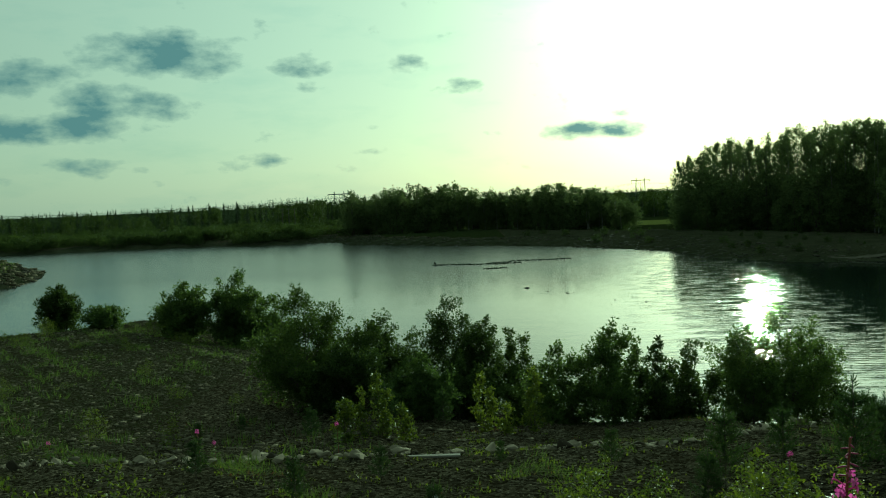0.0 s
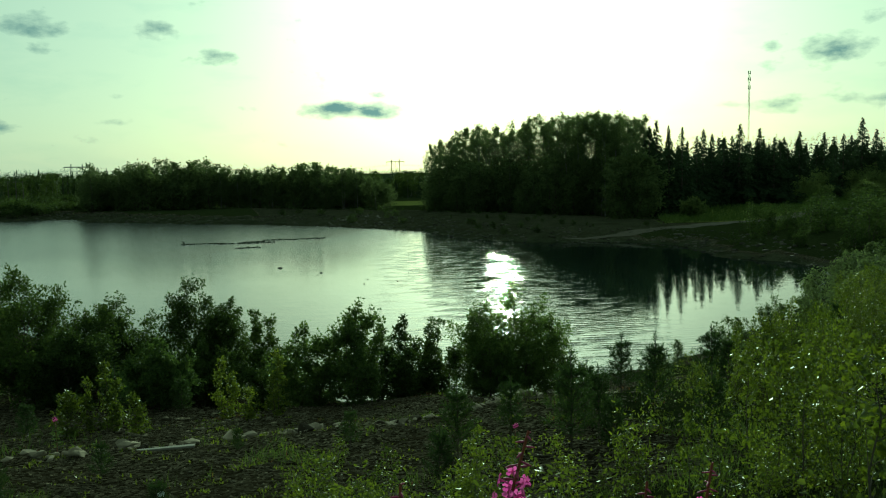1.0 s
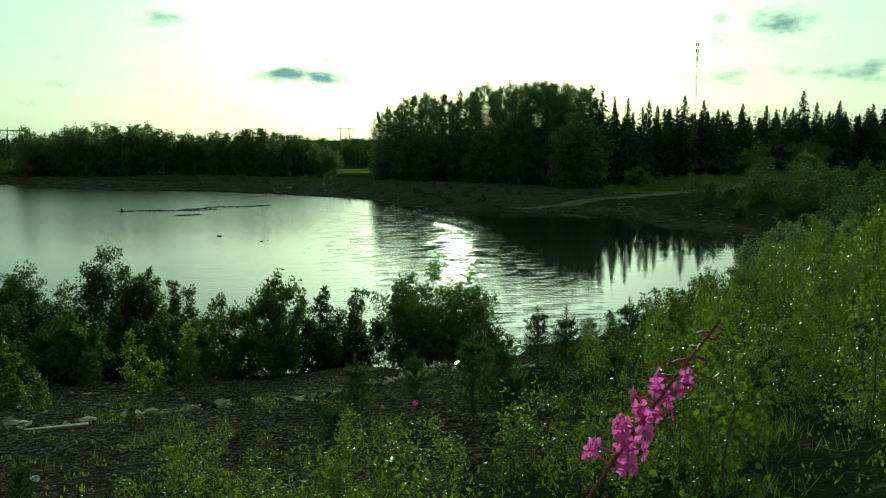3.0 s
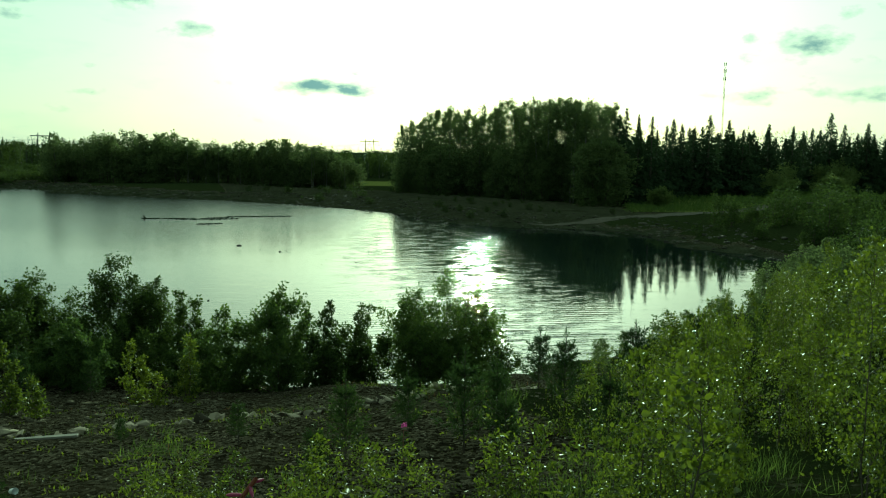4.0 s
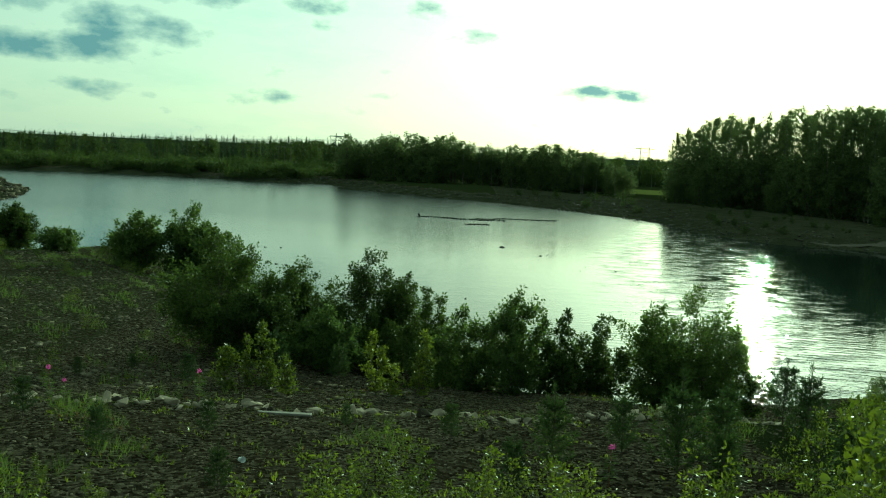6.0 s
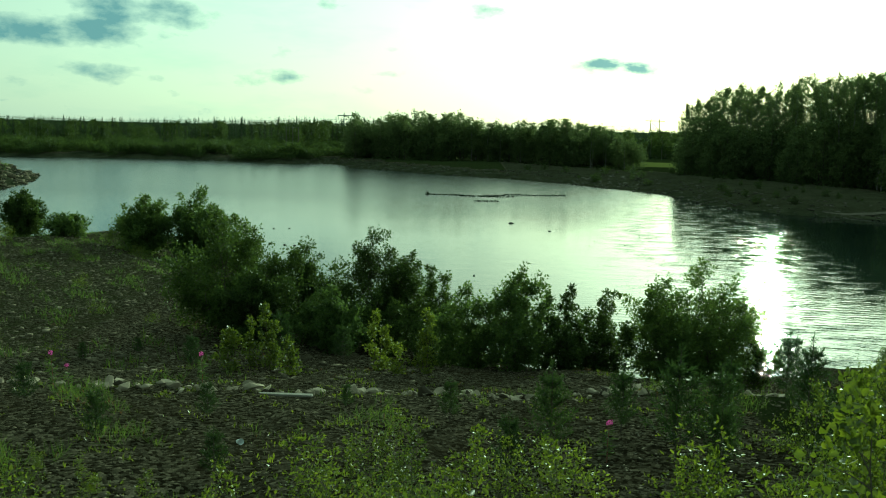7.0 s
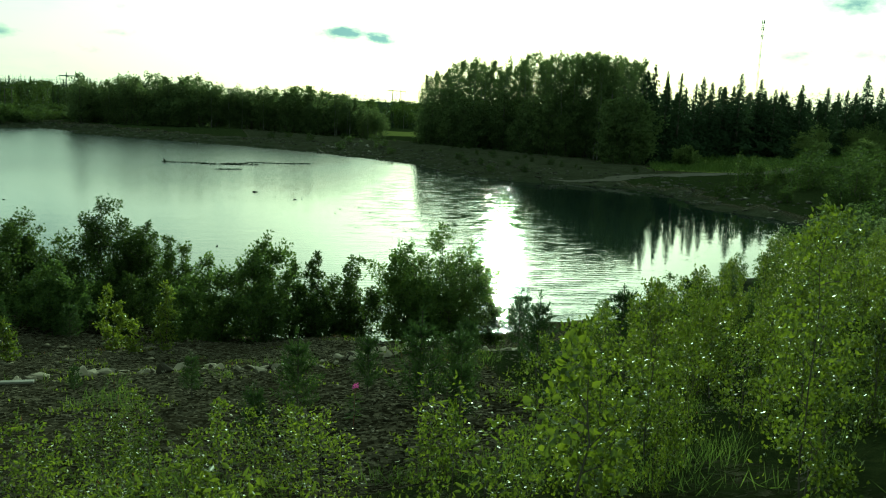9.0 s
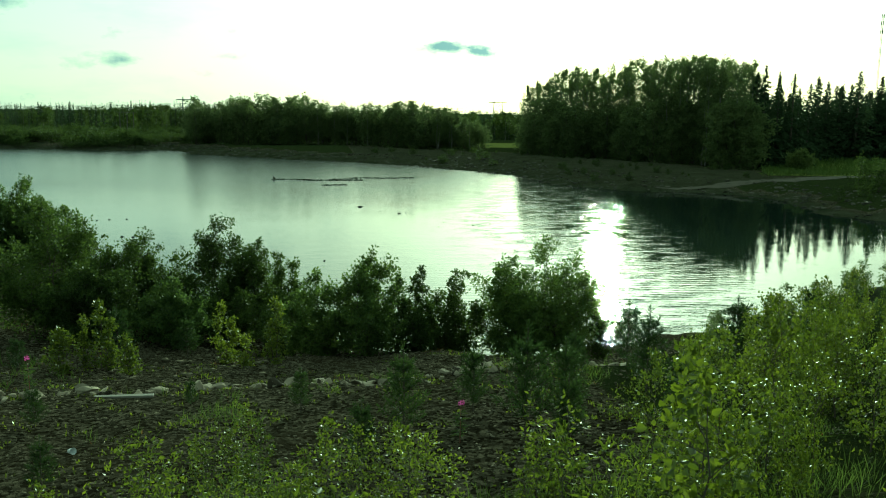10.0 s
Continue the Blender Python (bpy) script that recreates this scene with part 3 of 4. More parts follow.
def height(x, y):
    x, y = np.asarray(x, float), np.asarray(y, float)
    d = lake_distance(x, y) + 0.5 * wobble(x, y, 0.35) + 0.2 * wobble(x, y, 1.3)
    yy = y - 0.32 * np.maximum(0, x - 4) + 0.05 * np.minimum(0, x)
    bank = np.interp(yy, (-40, 1.2, 2.6, 8, 13.2, 14.2, 20, 44, 60, 110), (6.6, 6.45, 6.1, 4.5, 3.95, 3.62, 2.65, 1.95, 1.4, 1.4))
    far = 1.25 + 0.35 * np.clip((y - 150) / 60, 0, 3) + 0.25 * wobble(x, y, 0.05)
    land = np.where(yy < 60, bank, far)
    grade = np.interp(y, (34, 46), (0.28, 0.17))
    spit = (x < -44) & (y > 84) & (y < 168)
    grade = np.where(spit, 0.42, grade)
    land = np.where(spit, 2.6, land)
    land = np.minimum(land, grade * np.clip(d, 0, 14) + 0.6 * np.maximum(d - 14, 0))
    land = land + np.where(d > 1.5, 0.04 * wobble(x, y, 0.9) + 0.02 * wobble(x, y, 3.1), 0)
    hills = 4 * np.clip((np.hypot(x, y) - 600) / 1200, 0, 1) ** 1.2
    return np.where(d > 0, land + hills, np.maximum(d * 0.2, -2.0))


def cover(x, y):
    """0 bare gravel, 1 turf, 2 hay meadow; below 0 dark bank, with shade painted in below the grove."""
    x, y = np.asarray(x, float), np.asarray(y, float)
    yy = y - 0.32 * np.maximum(0, x - 4)
    g = np.where((y > 60) | (x > 15) | (x < -34), 0.95, 0.12)
    d = lake_distance(x, y)
    g = np.where((d < 1.5) & (d > -9), np.minimum(g, 0.3), g)
    g = np.where((y > 60) & (d >= 1.5) & (d < 9), 1.0, g)
    g = np.where(((y > 60) | (x > 26)) & (d > -9) & (d < np.where(x > 42, 2.5, 7)), -1.0, g)
    # the grove's shade over the bank at its foot, put into the colour
    g = np.where((y > 80) & (d >= 2) & (d < 26) & (x > 12) & (x < 62) & (y > 0.45 * x + 63.5), -0.8, g)
    g = np.where((x < -7) & (y < 60), 0.42, g)
    g = np.where((x > 7) & (yy < 15), 0.7, g)
    g = np.where(yy < 7, np.maximum(g, 0.55), g)
    g = np.where((np.abs(x - 46) < 14) & (np.abs(y - 179) < 13), 2.0, g)
    g = np.where((x > 0.585 * y + 2.5) & (y > 92) & (y < 150) & (x < 150) & (y > 0.45 * x + 63.5), 1.75, g)
    return g


def ground_sheet():
    nu, nv = 380, 420
    x = 1.0 + 11 * np.sinh(np.linspace(-6.25, 6.25, nu))
    y = 15.0 + 11 * np.sinh(np.linspace(-5.4, 6.3, nv))
    gx, gy = np.meshgrid(x, y, indexing="ij")
    gz = height(gx, gy)
    i, j = np.meshgrid(np.arange(nu - 1), np.arange(nv - 1), indexing="ij")
    f = np.stack((i * nv + j, (i + 1) * nv + j, (i + 1) * nv + j + 1, i * nv + j + 1), -1).reshape(-1, 4)
    me = mesh_from("ground", np.stack((gx, gy, gz), -1), f, GROUND, True)
    a = me.attributes.new("cover", "FLOAT", "POINT")
    a.data.foreach_set("value", cover(gx, gy).ravel().astype(np.float32))
    tagged(new("ground", me), "dark gravel terrace, grassy banks and meadow round a lake", "ground", kind="structure")


ground_sheet()


def water_sheet():
    lo, hi = LAKE.min(0) - 3, LAKE.max(0) + 3
    x, y = np.linspace(lo[0], hi[0], 60), np.linspace(lo[1], hi[1], 60)
    gx, gy = np.meshgrid(x, y, indexing="ij")
    i, j = np.meshgrid(np.arange(59), np.arange(59), indexing="ij")
    f = np.stack((i * 60 + j, (i + 1) * 60 + j, (i + 1) * 60 + j + 1, i * 60 + j + 1), -1).reshape(-1, 4)
    tagged(new("water", mesh_from("water", np.stack((gx, gy, gx * 0), -1), f, WATER, True)), "rippled lake water reflecting the low sun", "water", kind="structure")


water_sheet()


def track():
    p = np.array(((41, 88), (45, 86.9), (51.6, 86.2), (56, 87), (61, 88.8), (67.3, 91.9), (74, 95.2), (90, 103), (112, 113)), float)
    t = np.linspace(0, len(p) - 1, 60)
    c = np.stack([np.interp(t, np.arange(len(p)), p[:, k]) for k in (0, 1)], 1)
    w = unit(np.gradient(c, axis=0))
    s = np.stack((-w[:, 1], w[:, 0]), 1)
    cols = np.linspace(-1.5, 1.5, 7)
    q = c[:, None] + s[:, None] * cols[None, :, None] * (np.clip(0.08 + t * 0.30, 0, 1) + 0.08 * np.sin(t * 5))[:, None, None]
    z = height(q[..., 0], q[..., 1]) + 0.07 - 0.03 * (cols[None] / 1.5) ** 2
    i, j = np.meshgrid(np.arange(59), np.arange(6), indexing="ij")
    f = np.stack((i * 7 + j, (i + 1) * 7 + j, (i + 1) * 7 + j + 1, i * 7 + j + 1), -1).reshape(-1, 4)
    tagged(new("road", mesh_from("road", np.concatenate((q, z[..., None]), -1), f, TRACK, True)), "pale gravel track along the lake bank", "road", kind="structure")


track()


def on_ground(x, y, turn=0.0, tilt=0.0):
    return pose(x, y, float(height(np.array(x), np.array(y))) - 0.02, tilt, 0, turn)


def plant(proto, x, y, size=1.0, wide=None, label="", group=""):
    """A copy of proto on the ground, turned at random."""
    m = on_ground(x, y, rng.uniform(0, 360)) @ Matrix.Diagonal((wide or size, wide or size, size, 1))
    ob = copy_thing(proto, m)
    return tagged(ob, label, group=group)


def drop_prototype(ob):
    for o in (*ob.children_recursive, ob):
        bpy.data.objects.remove(o)


# ---------------------------------------------------------------- bushes along the near shore
def bush_kind(h, r, stems, branches, count, leaf, mat, label, **more):
    return broadleaf("bush", h, r, stems, branches, count, leaf, mat, BARK, label, **more)


for x, y, top, r, stems, branches, count, mat, label in (
        (-3.3, 22.6, 5.7, 1.5, 8, 17, 17000, ALDER, "dense dark green alder bush on the gravel shore"),
        (-2.2, 21.4, 4.4, 1.0, 6, 13, 7500, ALDER, "low dark alder bush beside a taller one"),
        (-1.4, 24.0, 4.75, 1.1, 6, 13, 8000, ALDER, "dark alder bush in the shore thicket"),
        (0.5, 24.4, 5.1, 1.35, 7, 15, 13000, ALDER, "tall dark green alder bush in the shore thicket"),
        (1.5, 24.0, 4.5, 1.0, 5, 12, 7000, ALDER, "rounded dark alder bush beside the water"),
        (-0.1, 20.6, 4.15, 0.85, 5, 13, 6000, WILLOW, "small bushy willow before the dark thicket"),
        (2.3, 22.6, 4.5, 0.6, 4, 13, 4000, ALDER, "slender green alder bush by the water"),
        (3.2, 19.6, 4.5, 0.8, 5, 14, 5500, WILLOW, "green willow bush with thin bare stems below"),
        (4.2, 19.3, 4.9, 1.0, 6, 15, 7500, WILLOW, "green willow bush with many thin stems"),
        (5.0, 19.9, 4.45, 0.42, 3, 14, 2200, WILLOW, "narrow young willow with pointed top"),
        (5.55, 19.6, 4.5, 0.5, 3, 15, 3000, ALDER, "narrow dark young alder with pointed top"),
        (6.6, 20.6, 4.3, 0.7, 5, 14, 4500, ALDER, "small dark alder bush at the water's edge"),
        (7.9, 20.4, 4.55, 1.15, 7, 16, 11000, WILLOW, "broad bright willow bush at the water's edge"),
        (9.0, 20.8, 4.95, 1.2, 7, 16, 10000, WILLOW, "tall bright willow bush against the glittering water"),
        (10.2, 21.2, 3.4, 0.8, 4, 12, 3000, ALDER, "low dark bush at the water's edge"),
        (-0.7, 21.9, 3.75, 0.9, 5, 11, 4500, ALDER, "low dark alder bush filling the shore thicket"),
        (0.9, 22.0, 3.8, 0.9, 5, 11, 4500, ALDER, "low dark alder bush filling the shore thicket"),
        (2.6, 21.2, 3.6, 0.8, 5, 11, 3500, ALDER, "low dark alder bush filling the shore thicket"),
        (6.0, 20.9, 3.4, 0.7, 5, 11, 3000, ALDER, "low dark alder bush filling the shore thicket"),
        (-13.2, 43.5, 4.15, 1.5, 7, 15, 8500, WILLOW, "rounded willow bush at the end of the gravel point"),
        (-10.4, 43.8, 4.6, 1.8, 8, 15, 12000, WILLOW, "large rounded willow bush at the end of the gravel point"),
        (-8.3, 43.2, 3.4, 1.0, 5, 12, 3800, WILLOW, "loose edge of a willow bush on the gravel point"),
        (-21.2, 47.0, 4.0, 1.4, 6, 14, 7500, ALDER, "dark alder bush standing alone on the point"),
        (-18.3, 46.0, 2.9, 1.2, 5, 11, 3200, WILLOW, "low willow bush on the gravel point")):
    h = top - 0.06 - float(height(np.array(x), np.array(y)))
    ob = bush_kind(h, r * 1.1, stems + 2, branches, int(count * 1.7), 0.078 if y < 30 else 0.14, mat, label)
    ob.matrix_basis = on_ground(x, y, rng.uniform(0, 360))
    tagged(ob, group="bushes along the shore")

# bright birch saplings before the thicket
for x, y, h, r, n in ((-1.05, 17.3, 1.25, 0.36, 1300), (-1.75, 16.9, 0.8, 0.42, 1100), (1.15, 17.9, 1.15, 0.38, 1300), (2.25, 17.4, 1.25, 0.30, 1000), (-1.5, 17.6, 1.0, 0.25, 600), (-0.55, 16.9, 0.7, 0.4, 800), (1.7, 17.2, 0.6, 0.35, 600)):
    ob = broadleaf("birch_sapling", h * 1.05, r * 0.8, 2, 13, n, 0.064, BIRCH, BARK, "bright green birch sapling before the dark thicket", "sapling", spread=0.2)
    ob.matrix_basis = on_ground(x, y, rng.uniform(0, 360))
    tagged(ob, group="saplings before the thicket")

# ---------------------------------------------------------------- saplings and herbs of the near bank
birch_kinds, willow_kinds = [], []
for tall, r, stems, n in ((0.75, 0.30, 2, 330), (0.8, 0.26, 1, 240), (1.2, 0.42, 2, 720), (1.25, 0.36, 1, 520), (1.75, 0.52, 3, 1500), (1.8, 0.50, 2, 1250), (2.2, 0.62, 2, 1700)):
    birch_kinds.append((tall, broadleaf("birch_sapling", tall, r, stems, 16, int(n * 1.55), 0.037, SAPLING, BARK, "young birch with bright round leaves on the bank", "sapling", trunk_r=0.006 + 0.004 * tall, spread=0.17, blade=True, slim=0.74)))
for tall, r, stems, n in ((0.4, 0.26, 5, 200), (0.45, 0.30, 6, 260), (0.75, 0.36, 6, 420), (0.8, 0.38, 7, 520), (1.0, 0.42, 5, 560)):
    willow_kinds.append((tall, broadleaf("willow_sapling", tall, r, stems, 8, int(n * 1.5), 0.042, BIRCH, BARK, "low leafy willow shoot on the gravel bank", "sapling", trunk_r=0.008, spread=0.2, blade=True, slim=0.42)))


def of_height(kinds, h):
    """One of the kinds whose own height is near h, and the size that brings it to h."""
    near = sorted(kinds, key=lambda k: abs(math.log(k[0] / h)))[:3]
    tall, ob = near[rng.integers(len(near))]
    return ob, h / tall


pine_kinds = [pine_sapling("pine_sapling", 1.0, "young pine with upswept shoots on the bank") for _ in range(3)]

for x, y, h in ((4.0, 10.4, 1.15), (2.75, 11.6, 0.65), (5.4, 9.8, 1.35), (5.0, 11.0, 0.95), (6.0, 10.2, 1.1), (5.75, 9.3, 0.9), (-2.4, 16.6, 0.8), (-1.0, 18.4, 1.3), (0.3, 19.0, 1.0), (1.2, 12.5, 0.45), (-0.6, 11.5, 0.6), (6.8, 12.2, 0.9), (3.4, 9.2, 0.8), (7.6, 11.4, 1.25), (-1.6, 10.2, 0.7), (0.2, 9.0, 0.6), (7.0, 9.0, 1.1), (8.2, 13.6, 1.2), (10.4, 14.0, 1.4), (12.5, 15.0, 1.3), (-3.4, 12.0, 0.7), (-5.0, 17.5, 0.5), (-4.4, 19.0, 0.45)):
    plant(pine_kinds[rng.integers(3)], x, y, h, h * 0.8, group="young pines")


def silhouette(az):
    """How high the growth of the bank stands, as a slope seen from its crest, by compass angle."""
    return np.interp(az, (14, 20, 25, 28, 31.5, 35, 38.5, 41, 47, 60), (-0.42, -0.36, -0.285, -0.25, -0.222, -0.205, -0.165, -0.13, -0.075, -0.03))


grown = 0
while grown < 205:
    x, y = rng.uniform(3.2, 26), rng.uniform(3.0, 24)
    yy = y - 0.32 * max(0, x - 4)
    az = math.degrees(math.atan2(x - 2.0, y - 0.2))
    if az < 17 or az > 62 or yy < 2.3 or yy > 15.5 or (az < 24 and yy > 9.5):
        continue
    d = lake_distance(np.array(x), np.array(y))
    if d < 3:
        continue
    z = float(height(np.array(x), np.array(y)))
    room = min(8.1 + silhouette(math.degrees(math.atan2(x - ex, y - ey))) * (y - ey) for ex, ey in ((0.7, -0.2), (1.24, -0.07), (2.04, 0.07), (2.78, 0.4))) - z
    if room < 0.35 or math.hypot(x - 2.4, y - 0.3) < 3.3:
        continue
    h = min(room, 2.3) * (rng.uniform(0.5, 0.98) if rng.random() < 0.6 else rng.uniform(0.85, 0.98))
    kind, size = of_height(birch_kinds if h > 0.8 or rng.random() < 0.4 else willow_kinds, h)
    grown += 1
    if rng.random() < 0.13 and h > 0.5 and y > 8.5:
        plant(pine_kinds[rng.integers(3)], x, y, min(h, 1.25), min(h, 1.25) * 0.8, group="young pines")
        continue
    plant(kind, x, y, size, size * rng.uniform(0.6, 1.05), group="saplings on the bank")

for _ in range(125):
    x, y = rng.uniform(-8.5, 7.5), rng.uniform(4.6, 12.3)
    if rng.random() < (y - 5.0) / 5.2:
        continue
    z = float(height(np.array(x), np.array(y)))
    h = rng.uniform(0.25, 0.75) if y > 8 else rng.uniform(0.4, 0.95)
    kind, size = of_height(willow_kinds if rng.random() < 0.6 else birch_kinds, h)
    plant(kind, x, y, size, size * 1.1, group="saplings on the bank")
for _ in range(46):
    x, y = rng.uniform(-24, -5), rng.uniform(15, 44)
    if lake_distance(np.array(x), np.array(y)) < 3 or rng.random() > 0.25 + 0.75 * min(1, (-x - 5) / 9):
        continue
    plant(willow_kinds[rng.integers(5)][1], x, y, rng.uniform(0.5, 1.1), rng.uniform(0.8, 1.5), label="low leafy willow shoot on the gravel point", group="saplings on the gravel point")
for k in (*(k for _, k in birch_kinds + willow_kinds), *pine_kinds):
    drop_prototype(k)

# ---------------------------------------------------------------- fireweed
# where the middle of each spike hangs, its length, lean, petals and number of flowers
for x, y, z, long, lean, fs, flowers, label in (
        (0.851, 0.488, 7.790, 0.048, 0.03, 0.50, 12, "tall fireweed with a short pink flower spike"),
        (0.969, 0.521, 7.805, 0.068, 0.11, 0.56, 20, "tall fireweed with a full pink flower spike and red stem"),
        (1.093, 0.485, 7.770, 0.036, 0.04, 0.46, 8, "fireweed with a few pink flowers on a red stem"),
        (1.188, 0.523, 7.765, 0.036, 0.06, 0.46, 8, "fireweed with a few pink flowers on a red stem"),
        (1.253, 0.270, 7.885, 0.085, 0.29, 0.42, 14, "fireweed leaning far over with scattered pink flowers"),
        (1.842, 0.573, 7.888, 0.085, 0.29, 0.66, 24, "tall fireweed leaning over, pink flowers below a faded tip")):
    tall = z - float(height(np.array(x), np.array(y)))
    for _ in range(4):
        mid = 0.91 - 0.5 * long / tall
        off = lean * tall * mid ** 3
        bx, by = x - off * math.cos(radians(-22)), y - off * math.sin(radians(-22))
        tall = (z - float(height(np.array(bx), np.array(by)))) / mid
    ob = fireweed("fireweed", tall, label, flowers, (lean, 0.0), 12, long / tall, fs)
    ob.matrix_basis = on_ground(bx, by, -22)
    tagged(ob, group="fireweed on the bank")
far_flower = fireweed("fireweed", 0.75, "small fireweed with a pink spike on the gravel", 14, (0.05, 0.0), 6)
for x, y in ((-3.9, 13.9), (-3.6, 13.8), (-1.6, 14.6), (-6.8, 14.6), (4.6, 9.8)):
    plant(far_flower, x, y, rng.uniform(0.6, 0.95), 1.1, group="fireweed on the gravel")
drop_prototype(far_flower)


# ---------------------------------------------------------------- grass, herbs and gravel
def scatter_blades(name, label, count, where, length, width, mat, keep):
    heap = Heap()
    (x0, x1), (y0, y1) = where
    n = count * 3
    x, y = rng.uniform(x0, x1, n), rng.uniform(y0, y1, n)
    clump = wobble(x, y, 0.8) + 0.6 * wobble(x, y, 2.3)
    ok = keep(x, y, clump) & (lake_distance(x, y) > 1.0)
    x, y = x[ok][:count], y[ok][:count]
    at = np.stack((x, y, height(x, y) - 0.02), -1)
    leaves(heap, at, length, width, np.array((0, 0, 2.2)), 0.3, 0.1)
    tagged(new(name, heap.mesh(name, mat)), label, "grass", kind="stuff")


scatter_blades("grass", "thin green grass on the near bank", 42000, ((-10, 22), (1.2, 14.5)), 0.22, 0.008, GRASS, lambda x, y, c: (c > 0.3) & ((y - 0.32 * np.maximum(0, x - 4) < 8) | (c > 0.95)))
scatter_blades("herbs", "low leafy herbs over the bank", 15000, ((-9, 22), (2.0, 15)), 0.06, 0.026, BIRCH, lambda x, y, c: (c < -0.35) & ((y - 0.32 * np.maximum(0, x - 4) < 7.5) | (c < -0.95) | (x > 8)))
scatter_blades("grass", "sparse green tufts on the gravel point", 26000, ((-30, -1), (13, 52)), 0.24, 0.02, GRASS, lambda x, y, c: c > 0.75 - 0.035 * (-x - 4))
scatter_blades("low_herbs", "small green plants dotted over the gravel terrace", 15000, ((-9, 9), (8, 18)), 0.07, 0.022, BIRCH, lambda x, y, c: (c > 0.1) & (np.sin(x * 5.1 + 2 * np.sin(y * 3)) * np.sin(y * 6.3) > 0.25))
scatter_blades("dry_herbs", "brown withered herbs on the gravel", 5000, ((-12, 12), (8, 24)), 0.10, 0.012, DRY, lambda x, y, c: c > 1.0)
scatter_blades("meadow_grass", "tall pale meadow grass beyond the track", 24000, ((50, 130), (86, 150)), 0.9, 0.09, GRASS, lambda x, y, c: cover(x, y) > 1.5)
scatter_blades("bank_grass", "coarse grass along the far banks", 2200, ((-110, 60), (60, 215)), 0.6, 0.08, GRASS, lambda x, y, c: (lake_distance(x, y) > 3.5) & (lake_distance(x, y) < 20) & (c > -0.3) & (x < -14))


def gravel(name, label, count, where, sizes, mat, keep):
    """Many small angular stones, half sunk."""
    (x0, x1), (y0, y1) = where
    x, y = rng.uniform(x0, x1, count * 2), rng.uniform(y0, y1, count * 2)
    ok = keep(x, y)
    x, y = x[ok][:count], y[ok][:count]
    n = len(x)
    cube = np.array([(a, b, c) for a in (-1, 1) for b in (-1, 1) for c in (-0.6, 0.7)], float)
    faces = np.array(((0, 1, 3, 2), (4, 6, 7, 5), (0, 4, 5, 1), (2, 3, 7, 6), (1, 5, 7, 3), (0, 2, 6, 4)))
    s = (sizes[0] + (sizes[1] - sizes[0]) * rng.random(n) ** 3)[:, None, None]
    v = cube[None] * (0.6 + 0.55 * rng.random((n, 8, 1))) + rng.normal(size=(n, 8, 3)) * 0.16
    a = rng.uniform(0, 2 * math.pi, n)
    ca, sa = np.cos(a)[:, None], np.sin(a)[:, None]
    vx, vy = v[..., 0] * ca - v[..., 1] * sa, (v[..., 0] * sa + v[..., 1] * ca) * rng.uniform(0.5, 1.0, (n, 1))
    v = np.stack((vx, vy, v[..., 2] * 0.7), -1) * s
    v += np.stack((x, y, height(x, y)), -1)[:, None]
    f = (faces[None] + 8 * np.arange(n)[:, None, None]).reshape(-1, 4)
    tagged(new(name, mesh_from(name, v, f, mat)), label, "gravel", kind="stuff")


scatter_blades("grass", "green grass on top of the stony spit", 5000, ((-80, -48), (92, 150)), 0.5, 0.06, GRASS, lambda x, y, c: lake_distance(x, y) > 3.0)

gravel("gravel", "grey broken stones strewn over the terrace", 42000, ((-10, 12), (7.5, 22)), (0.005, 0.022), PEBBLE, lambda x, y: lake_distance(x, y) > 0.3)
gravel("gravel", "grey stones strewn over the gravel point", 20000, ((-30, 3), (16, 61)), (0.015, 0.075), PEBBLE, lambda x, y: lake_distance(x, y) > -0.3)
gravel("shore_stones", "dark stones along the far bank", 16000, ((-60, 60), (55, 190)), (0.05, 0.26), BANKSTONE, lambda x, y: np.abs(lake_distance(x, y) - 3.5) < 4.2)
gravel("shore_stones", "stones piled on the bank of a spit", 5000, ((-90, -46), (90, 165)), (0.08, 0.45), PEBBLE, lambda x, y: np.abs(lake_distance(x, y) - 3) < 3.2)

stones = [stone_mesh("stone", ROCK, s, f) for s, f in ((1, 0.6), (2, 0.45), (3, 0.8), (4, 0.5), (5, 0.7), (6, 0.4), (7, 0.55), (8, 0.35))]
for i in range(300):
    x = rng.uniform(-7.5, 8.3)
    y = 13.75 + 0.26 * wobble(x, 0.0, 0.5) + rng.normal() * 0.20 + 0.03 * x
    s = 0.05 + 0.105 * rng.random() ** 1.7
    ob = new("rock", stones[rng.integers(8)])
    ob.matrix_basis = pose(x, y, float(height(np.array(x), np.array(y))) + s * 0.45, *rng.uniform(-24, 24, 2), rng.uniform(0, 360)) @ Matrix.Diagonal((s * rng.uniform(0.9, 1.5), s, s, 1))
    tagged(ob, "angular grey stone in a row along the terrace edge", "rock", group="stones along the terrace edge")

